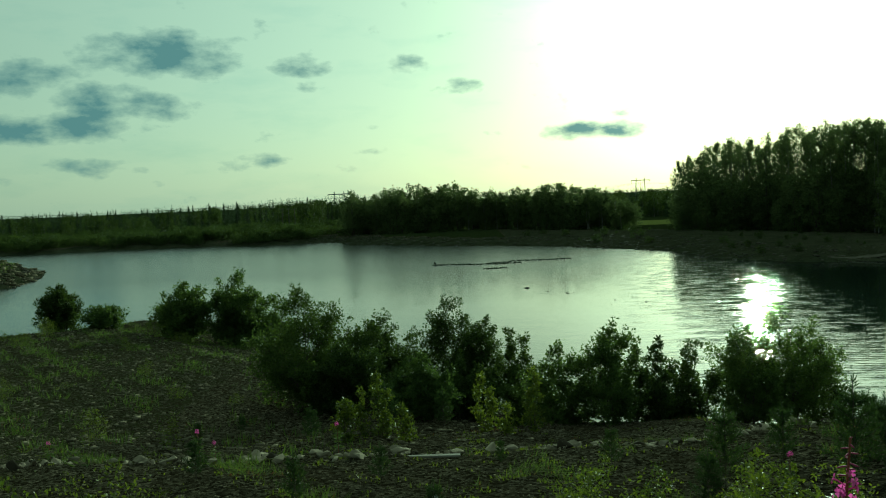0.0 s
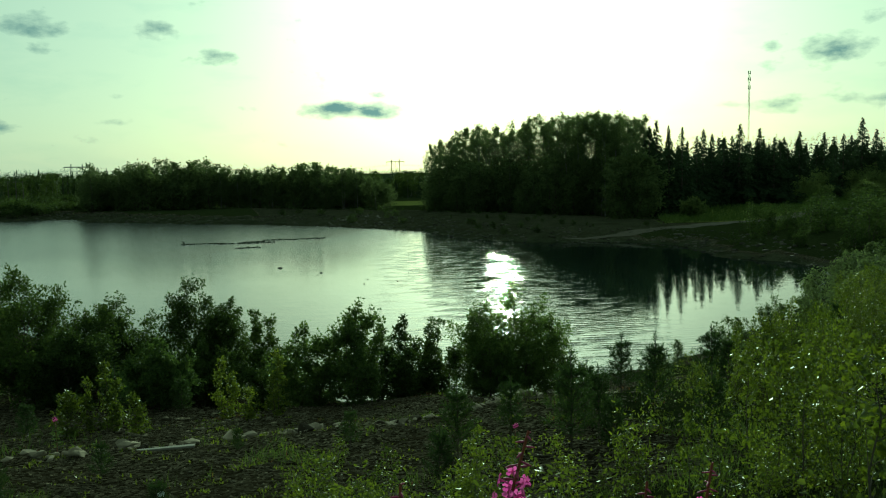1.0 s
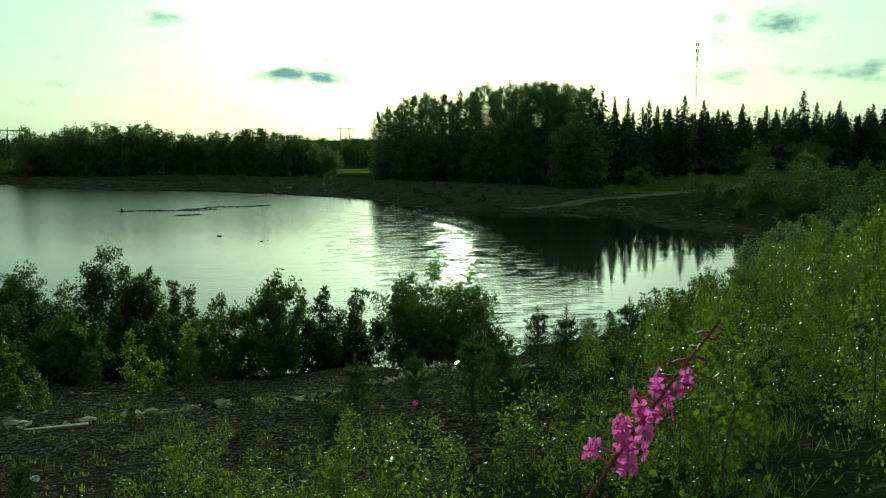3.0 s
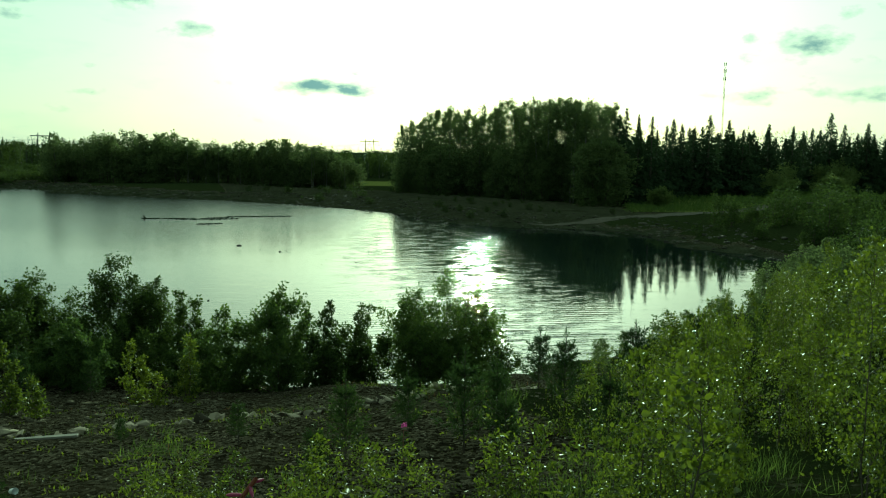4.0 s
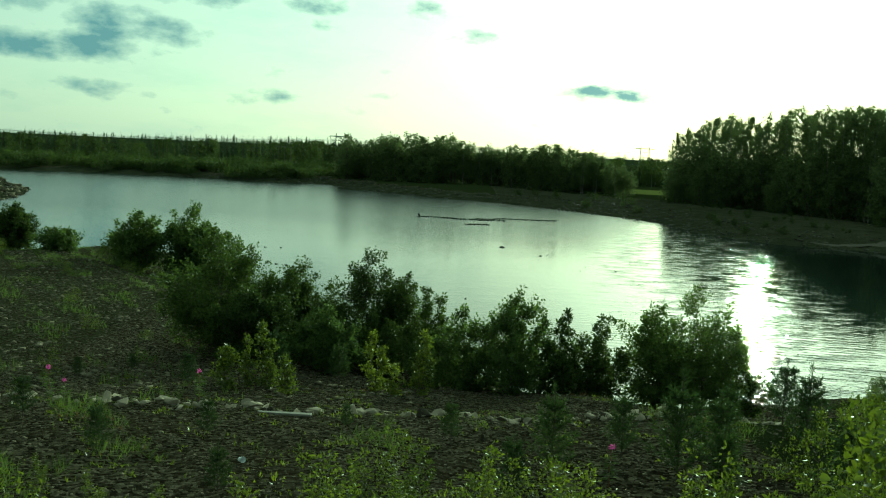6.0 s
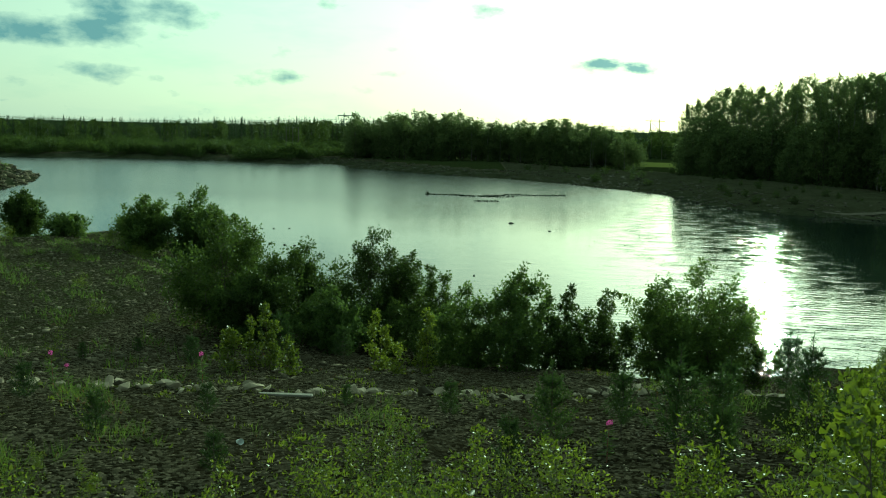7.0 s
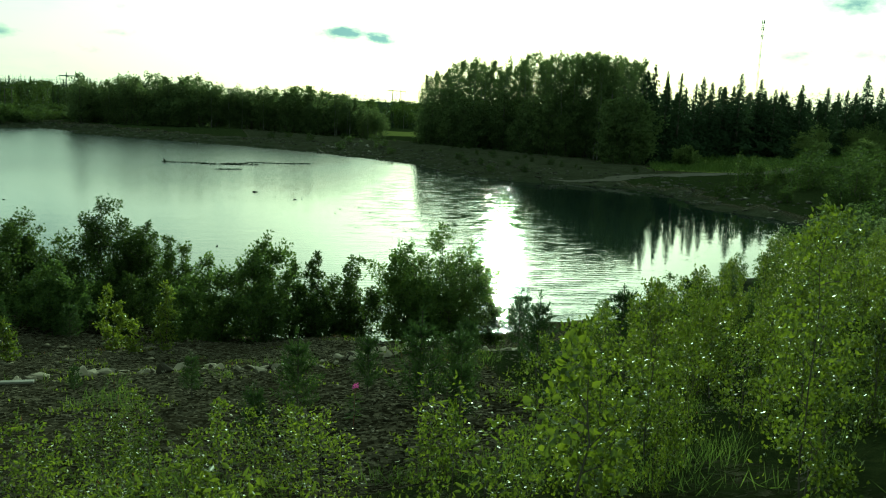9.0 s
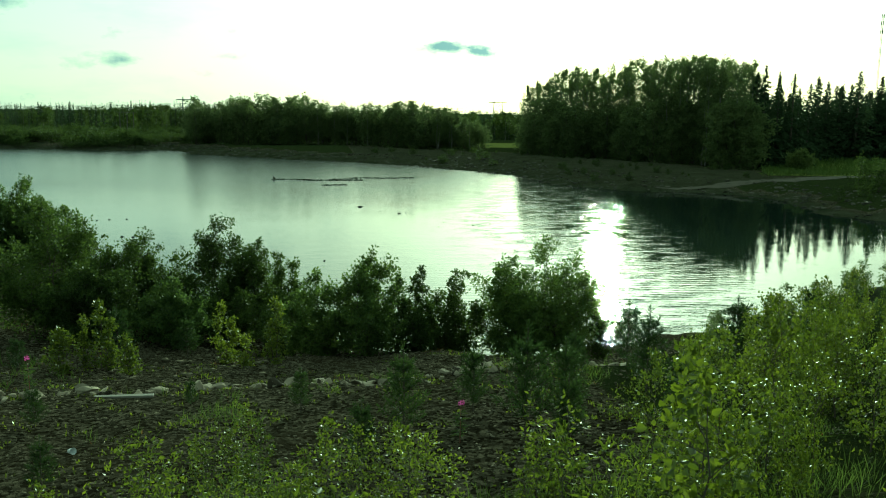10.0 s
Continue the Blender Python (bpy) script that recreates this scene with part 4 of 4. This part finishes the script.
# stones and weed in the water
wet = [stone_mesh("wet_stone", WETROCK, s, 0.6) for s in (11, 12, 13)]
for x, y, s in ((7.9, 74, 0.55), (9.3, 70.6, 0.16), (10.7, 68.8, 0.3), (11.3, 69.2, 0.2), (15.6, 85, 0.25), (15.3, 61, 0.2), (13.4, 63, 0.16), (-11.4, 66.6, 0.3), (-10.2, 66.8, 0.22), (-12.2, 66.2, 0.2), (-8.7, 57.5, 0.3), (-8.0, 57.2, 0.28), (-7.4, 56.8, 0.24), (2.2, 88, 0.2), (12.6, 60.5, 0.14), (17.4, 66, 0.15), (4.0, 47, 0.22), (-6.5, 54, 0.25)):
    ob = new("rock", wet[rng.integers(3)])
    ob.matrix_basis = pose(x, y, 0.02, 0, 0, rng.uniform(0, 360)) @ Matrix.Diagonal((s * 0.62, s * 0.45, s * 0.42, 1))
    tagged(ob, "dark wet stone just above the lake surface", "rock", group="stones in the water")


def weed_mat(x, y, length, width, seed):
    """A low floating raft of weed: a ragged, slightly domed strip."""
    r = np.random.default_rng(seed)
    heap = Heap()
    n = int(length * 16)
    px = r.uniform(-0.5, 0.5, n) * length
    py = r.normal(size=n) * width * 0.3 * (1 - (2 * px / length) ** 2) + 0.25 * np.sin(px * 0.9 + seed)
    at = np.stack((px, py, np.full(n, 0.015)), -1)
    w = np.stack((r.normal(size=n) * 2, r.normal(size=n) * 0.7, r.uniform(0.02, 0.35, n)), -1)
    leaves(heap, at, 0.5, 0.2, w * (40, 40, 0.5), 0.0, 0.02)
    ob = new("weed_bed", heap.mesh("weed_bed", WEED))
    ob.matrix_basis = pose(x, y, 0)
    tagged(ob, "dark raft of water weed on the lake surface", "water weed", group="weed beds", kind="stuff")


for i, (x, y, l, w) in enumerate(((1.8, 104.4, 5.0, 0.5), (6.7, 103.0, 6.6, 1.1), (13.2, 106.4, 7.6, 1.1), (6.6, 96.4, 2.4, 0.5), (8.0, 104.6, 3.0, 0.6))):
    weed_mat(x, y, l, w * 0.6, i + 3)

# a weathered plank and a drinking cup on the gravel
bm = bmesh.new()
bmesh.ops.create_cube(bm, size=1.0)
for v in bm.verts:
    v.co = Vector((v.co.x * 0.86, v.co.y * 0.09 * (1 + 0.2 * v.co.x), v.co.z * 0.035))
bmesh.ops.bevel(bm, geom=bm.edges[:], offset=0.006, segments=1, affect="EDGES")
me = bpy.data.meshes.new("plank")
bm.to_mesh(me)
bm.free()
me.materials.append(WOOD)
ob = tagged(new("plank", me), "weathered pale wooden plank lying on gravel", "plank")
ob.matrix_basis = on_ground(0.15, 13.15, -2) @ pose(0, 0, 0.05)
heap = Heap()
tube(heap, [(0, 0, 0), (0, 0, 0.004), (0, 0, 0.09), (0, 0, 0.095)], [0.001, 0.027, 0.037, 0.039], 14)
tagged(new("cup", heap.mesh("cup", CUPMAT, True)), "white plastic cup lying on the gravel", "cup").matrix_basis = on_ground(0.15, 10.2, 40) @ pose(0, 0, 0.06, 75)

# ---------------------------------------------------------------- grove and woods across the lake
grove = [broadleaf("birch_tree", 13, 1.85, 1, 46, n, 0.20, GROVE, WHITEBARK, "tall slender birch in a grove behind the lake", "tree", trunk_r=0.12, crown_from=0.22, spread=0.17, twigs=False) for n in (3000, 2700, 3300, 2800)]
low = [broadleaf("alder_tree", 6.5, 2.4, 4, 16, n, 0.32, GROVE, BARK, "bushy dark alder under the grove", "tree", trunk_r=0.09, crown_from=0.05, spread=0.15, twigs=False) for n in (1900, 2200, 2000)]
for i in range(104):
    f = i / 103
    yb = 148 - 38 * f + rng.uniform(-6, 16)
    a = 0.272 + 0.293 * f + rng.normal() * 0.006
    x = 2.5 + a * yb
    env = np.interp(a, (0.26, 0.274, 0.323, 0.36, 0.419, 0.496, 0.532, 0.561, 0.58), (0.024, 0.035, 0.052, 0.055, 0.064, 0.069, 0.068, 0.066, 0.05))
    z = 8.1 + env * yb - float(height(np.array(x), np.array(yb)))
    k = z * rng.uniform(0.84, 1.03) / 13
    plant(grove[rng.integers(4)], x, yb, k, k * rng.uniform(0.85, 1.15), group="trees of the grove")
for i in range(84):
    f = i / 84
    yb = 139 - 34 * f + rng.uniform(-3, 8)
    x = 2.5 + (0.268 + 0.30 * f) * yb
    k = rng.uniform(0.6, 1.4)
    plant(low[rng.integers(3)], x, yb, k, k * 1.1, group="undergrowth of the grove")

# rounded trees along the far shore
for i in range(110):
    f = i / 109
    y = 186 - 30 * f + rng.uniform(0, 14)
    a = -0.122 + 0.335 * f + rng.normal() * 0.005
    x = 2.5 + a * y
    if lake_distance(np.array(x), np.array(y)) < 7:
        y += 10
        x = 2.5 + a * y
    env = np.interp(a, (-0.125, -0.114, -0.09, -0.074, -0.055, -0.038, -0.02, 0.0, 0.018, 0.05, 0.105, 0.124, 0.139, 0.158, 0.19, 0.215), (0.002, 0.012, 0.005, 0.012, 0.011, 0.017, 0.008, 0.0185, 0.009, 0.006, 0.008, 0.013, 0.0165, 0.006, 0.002, -0.014))
    z = 8.1 + env * y - float(height(np.array(x), np.array(y)))
    k = z * rng.uniform(0.82, 1.02)
    if i % 3:
        plant(low[rng.integers(3)], x, y, k / 6.5, k / 6.5 * rng.uniform(0.95, 1.3), label="rounded dark green tree on the far shore", group="trees of the far shore")
    else:
        plant(grove[rng.integers(4)], x, y, k / 13, k / 13 * 1.7, label="slender dark green tree on the far shore", group="trees of the far shore")
# willow scrub on the low far bank and the wood behind it
scrub = [broadleaf("willow_scrub", 3.0, 2.6, 5, 9, 900, 0.30, m, BARK, "low willow scrub on the far bank", "bush", trunk_r=0.05, crown_from=0.0, spread=0.2, twigs=False) for m in (ALDER, THICKET)]
woods = [broadleaf("birch_tree", 10, 2.6, 1, 24, 1100, 0.50, ALDER, WHITEBARK, "dark birch in the far wood", "tree", trunk_r=0.12, crown_from=0.08, spread=0.2, twigs=False), spruce("spruce_tree", 10, 1.7, "dark spruce in the far wood", 14)]


def skyline(a):
    return np.interp(a, (-0.6, -0.5, -0.378, -0.25, -0.18, 0.0, 0.3), (0.002, 0.0022, 0.0018, 0.0042, 0.0065, 0.006, 0.006))


for i in range(300):
    a = rng.uniform(-0.62, -0.10)
    y = 184 + 42 * rng.random() ** 1.2
    x = 2.5 + a * y
    if lake_distance(np.array(x), np.array(y)) < 2.2:
        continue
    plant(scrub[rng.integers(2)], x, y, rng.uniform(0.35, 0.85), rng.uniform(0.9, 1.5), group="scrub of the far bank")
for i in range(340):
    a = rng.uniform(-0.64, -0.09)
    y = rng.uniform(216, 310)
    x = 2.5 + a * y
    fir = rng.random() < 0.62
    top = (8.1 + skyline(a) * y - float(height(np.array(x), np.array(y)))) * (rng.uniform(0.75, 1.16) if fir else rng.uniform(0.55, 0.92))
    plant(woods[int(fir)], x, y, top / 10, top / 10 * (1.0 if fir else 1.3), group="trees of the far wood")
for i in range(46):
    a = rng.uniform(0.195, 0.285)
    y = rng.uniform(206, 250)
    x = 2.5 + a * y
    top = (8.1 - 0.001 * y - float(height(np.array(x), np.array(y)))) * rng.uniform(0.72, 1.05)
    plant(woods[rng.integers(2)], x, y, top / 10, top / 10 * 1.3, label="dark tree behind the hay meadow", group="trees behind the meadow")
for k in (*scrub, *woods):
    drop_prototype(k)
# big round willows and scrub at the head of the inlet
for x, y, h, r in ((113, 135, 6.4, 5.6), (101, 119, 4.2, 3.4), (127, 134, 5.6, 4.8), (136, 140, 5.6, 4.6), (117, 124, 3.6, 3.4), (76, 119, 3.2, 3.0), (86, 134, 3.6, 3.6), (66, 100, 2.6, 2.2)):
    ob = bush_kind(h, r, 11, 14, 9000, 0.27, PALEWILLOW, "large rounded willow bush on the meadow", spread=0.11)
    ob.matrix_basis = on_ground(x, y, rng.uniform(0, 360))
    tagged(ob, group="willows on the meadow")
for i in range(130):
    x, y = rng.uniform(14, 52), rng.uniform(20, 52)
    if not 1.2 < lake_distance(np.array(x), np.array(y)) < 14:
        continue
    az = math.degrees(math.atan2(x - 2.0, y - 0.2))
    room = 8.1 + (silhouette(az) - 0.005) * (y - 0.2) - float(height(np.array(x), np.array(y)))
    if room < 0.5:
        continue
    k = min(room, 2.4) / 6.5 * rng.uniform(0.7, 1.05)
    plant(low[rng.integers(3)], x, y, k, k * 1.25, label="green bush on the bank by the inlet", group="bushes of the inlet")
thicket = [broadleaf("willow_bush", 6.5, 2.4, 5, 13, n, 0.36, THICKET, BARK, "leafy green willow on the bank of the inlet", "bush", trunk_r=0.08, crown_from=0.03, spread=0.18, twigs=False) for n in (1000, 1200)]
for i in range(130):
    x, y = rng.uniform(44, 100), rng.uniform(40, 100)
    d = lake_distance(np.array(x), np.array(y))
    if d < 3 or y > 0.62 * x + 42 or y < 0.55 * x + 8:
        continue
    k = rng.uniform(0.25, 0.62)
    plant(thicket[rng.integers(2)], x, y, k, k * 1.2, label="green bush on the bank of the inlet", group="bushes of the inlet")
for i in range(330):
    x, y = rng.uniform(44, 100), rng.uniform(40, 92)
    d = lake_distance(np.array(x), np.array(y))
    if d < 2.5 or y > 76 + 0.42 * (x - 50) - 5 or y < 0.85 * (x - 48) + 42:
        continue
    k = rng.uniform(0.6, 1.7) / 6.5
    plant(thicket[rng.integers(2)], x, y, k, k * 1.25, label="leafy green bush on the bank of the inlet", group="bushes of the inlet")
for i in range(150):
    x, y = rng.uniform(14, 66), rng.uniform(84, 150)
    if not 2.5 < lake_distance(np.array(x), np.array(y)) < 24 or y < 0.45 * x + 66 or x > 0.57 * y + 2.5:
        continue
    k = rng.uniform(0.35, 1.2) / 6.5
    plant(thicket[rng.integers(2)], x, y, k, k * rng.uniform(1.4, 2.4), label="low dark scrub on the bank below the grove", group="scrub below the grove")
for i in range(26):
    x, y = rng.uniform(-75, -54), rng.uniform(98, 142)
    if lake_distance(np.array(x), np.array(y)) < 4:
        continue
    k = rng.uniform(0.8, 1.6) / 6.5
    plant(low[rng.integers(3)], x, y, k, k * 1.6, label="low green scrub on the stony spit", group="scrub of the spit")
for k in (*grove, *low, *thicket):
    drop_prototype(k)

# conifers
firs = [spruce("spruce_tree", 13, 2.7, "tall dark spruce at the edge of the wood", w) for w in (23, 25, 21)]
for x, y, h in ((64.5, 109.0, 13.2), (66.5, 110.5, 14.2), (69.0, 111.0, 12.4), (71.5, 111.5, 13.0), (74.0, 114.0, 11.0), (77.0, 116.0, 11.6)):
    plant(firs[2], x, y, h / 13, h / 13 * 1.35, group="spruces of the wood")
plant(firs[0], 71.0, 114.5, 13.4 / 13, group="spruces of the wood")
plant(firs[1], 68.5, 117.5, 12.2 / 13, group="spruces of the wood")
for i in range(130):
    a = rng.uniform(0.575, 1.3)
    y = (np.interp(a, (0.6, 0.78, 0.86, 1.3), (140, 152, 186, 205)) + rng.uniform(0, 26)) / math.hypot(1, a)
    x = 2.5 + a * y
    env = np.interp(a, (0.56, 0.6, 0.62, 0.64, 0.66, 0.70, 0.73, 0.80, 0.90, 1.3), (0.038, 0.028, 0.030, 0.040, 0.038, 0.044, 0.042, 0.041, 0.044, 0.048)) * rng.uniform(0.60, 0.98)
    z = (8.1 + env * y - float(height(np.array(x), np.array(y)))) / 13
    plant(firs[rng.integers(3)], x, y, z, z * rng.uniform(1.4, 2.2), group="spruces of the wood")
for a, y, e in ((0.6506, 178, 0.0522), (0.6643, 182, 0.0455), (0.7083, 188, 0.0589), (0.7403, 200, 0.0531), (0.7645, 190, 0.0407), (0.8077, 186, 0.0489), (0.8503, 194, 0.0471), (0.8841, 190, 0.0448), (0.9166, 205, 0.0676), (0.9419, 195, 0.0515), (0.985, 198, 0.055), (1.05, 190, 0.050)):
    y = (np.interp(a, (0.6, 0.78, 0.86, 1.3), (138, 150, 184, 205)) + 0.1 * (y - 178)) / math.hypot(1, a)
    x = 2.7 + a * y
    z = (8.1 + e * y - float(height(np.array(x), np.array(y)))) / 13
    plant(firs[1], x, y, z, z * 1.5, group="spruces of the wood")
for k in firs:
    drop_prototype(k)


def far_wood(name, label, count, a0, a1, y0, y1, tops, grow=1.0):
    """Far conifer wood: ragged cones of boughs, joined."""
    heap = Heap()
    a, y = rng.uniform(a0, a1, count), rng.uniform(y0, y1, count)
    x = 2.5 + a * y
    z = height(x, y)
    h = np.maximum(8.1 + (tops if tops > 0 else skyline(a)) * y - z, 5.0) * rng.uniform(0.62, 1.12, count) * np.where(rng.random(count) < 0.12, 1.1, 1.0)
    h *= grow
    for i in range(count):
        m = 38
        f = rng.random(m) ** 0.7
        ang = rng.uniform(0, 2 * math.pi, m)
        r = h[i] * 0.11 * (1 - f) * rng.uniform(0.4, 1.0, m)
        at = np.stack((x[i] + r * np.cos(ang), y[i] + r * np.sin(ang), z[i] + h[i] * f), -1)
        out = np.stack((np.cos(ang), np.sin(ang), np.full(m, -0.35)), -1)
        leaves(heap, at, h[i] * 0.14 * (1.15 - f), h[i] * 0.085 * (1.1 - f), out * 2.0, 0.2, 0.2)
    tagged(new(name, heap.mesh(name, NEEDLE)), label, "woods", kind="stuff")


far_wood("far_woods", "dark spruce wood beyond the far bank", 1900, -0.75, 0.02, 345, 470, 0, 1.12)
far_wood("far_woods", "dark conifer wood on the skyline", 1500, -0.75, 0.62, 620, 1100, 0)
far_wood("far_woods", "dark conifer wood behind the meadow", 1000, 0.54, 1.6, 212, 290, 0.036)
far_wood("far_woods", "trees behind the hay meadow", 320, 0.14, 0.30, 225, 290, 0.0035)
far_wood("far_woods", "wooded ridge on the horizon", 1300, -0.8, 0.7, 1300, 1700, 0)


# ---------------------------------------------------------------- mast and power line
def lattice_mast(x, y, h):
    root = tagged(new("radio_mast"), "tall thin guyed lattice radio mast above the wood", "mast")
    root.matrix_basis = on_ground(x, y)
    w = 0.55
    corner = [(w * math.cos(a), w * math.sin(a)) for a in (0.3, 0.3 + 2.094, 0.3 + 4.189)]
    for c in corner:
        heap = Heap()
        tube(heap, [(*c, 0), (*c, h)], [0.11, 0.11], 4)
        part("leg", heap.mesh("leg", STEEL), root)
    heap = Heap()
    for i in range(int(h / 1.6)):
        for k in range(3):
            tube(heap, [(*corner[k], i * 1.6), (*corner[(k + 1) % 3], i * 1.6 + 1.6)], [0.05, 0.05], 3)
    part("bracing", heap.mesh("bracing", STEEL), root)
    for z, r in ((h - 1, 0.8), (h - 6, 0.9), (h - 12, 0.8)):
        heap = Heap()
        tube(heap, [(r, 0, z - 1.4), (r, 0, z + 1.4)], [0.25, 0.25], 6)
        tube(heap, [(-r, 0.3, z - 1.4), (-r, 0.3, z + 1.4)], [0.25, 0.25], 6)
        part("antenna", heap.mesh("antenna", STEEL), root)


lattice_mast(413, 558.6, 78)


def portal_pylon(x, y, top, turn=0.0):
    """Two poles, a crossbeam, cross bracing and insulator strings."""
    z = float(height(np.array(x), np.array(y)))
    root = tagged(new("power_pylon"), "steel portal power pylon rising above the trees", "pylon", group="pylons of the power line")
    root.matrix_basis = pose(x, y, z, 0, 0, turn)
    h = top - z
    for s in (-1, 1):
        heap = Heap()
        tube(heap, [(s * 2.9, 0, 0), (s * 2.2, 0, h + 1.3)], [0.28, 0.2], 6)
        part("leg", heap.mesh("leg", STEEL), root)
    heap = Heap()
    tube(heap, [(-5.4, 0, h - 0.3), (-5, 0, h), (5, 0, h), (5.4, 0, h - 0.3)], [0.1, 0.22, 0.22, 0.1], 5)
    part("crossbeam", heap.mesh("crossbeam", STEEL), root)
    for s in (-1, 1):
        heap = Heap()
        tube(heap, [(s * 2.4, 0, h - 5), (-s * 2.3, 0, h - 0.2)], [0.07, 0.07], 4)
        part("brace", heap.mesh("brace", STEEL), root)
    for s in (-4.9, 0, 4.9):
        heap = Heap()
        tube(heap, [(s, 0, h), (s, 0, h - 1.6)], [0.07, 0.07], 5)
        part("insulator", heap.mesh("insulator", STEEL), root)
    return np.array((x, y, top - 1.6))


ends = [portal_pylon(-46, 395, 12.9), portal_pylon(111, 462, 14.2), portal_pylon(-250, 330, 13.5, 25), portal_pylon(300, 540, 16)]
for a, b in ((2, 0), (0, 1), (1, 3)):
    for s in (-4.9, 0, 4.9):
        heap = Heap()
        tube(heap, spline(ends[a] + (s, 0, 0), ends[b] + (s, 0, 0), -3.0, 16), np.full(16, 0.03), 4)
        tagged(new("power_line", heap.mesh("power_line", STEEL)), "thin sagging wire between pylons", "cable", group="wires of the power line")
for x, y in ((-36.5, 207), (-38.2, 207.5), (-35.0, 206.6)):
    z = float(height(np.array(x), np.array(y)))
    root = tagged(new("utility_pole"), "slim pole with a crossarm beside the far bank", "pole", group="poles by the far bank")
    root.matrix_basis = pose(x, y, z)
    heap = Heap()
    tube(heap, [(0, 0, -0.3), (0, 0, 6.0)], [0.13, 0.09], 6)
    part("post", heap.mesh("post", POLE), root)
    heap = Heap()
    tube(heap, [(-0.7, 0, 5.8), (0.7, 0, 5.8)], [0.06, 0.06], 4)
    part("crossarm", heap.mesh("crossarm", POLE), root)
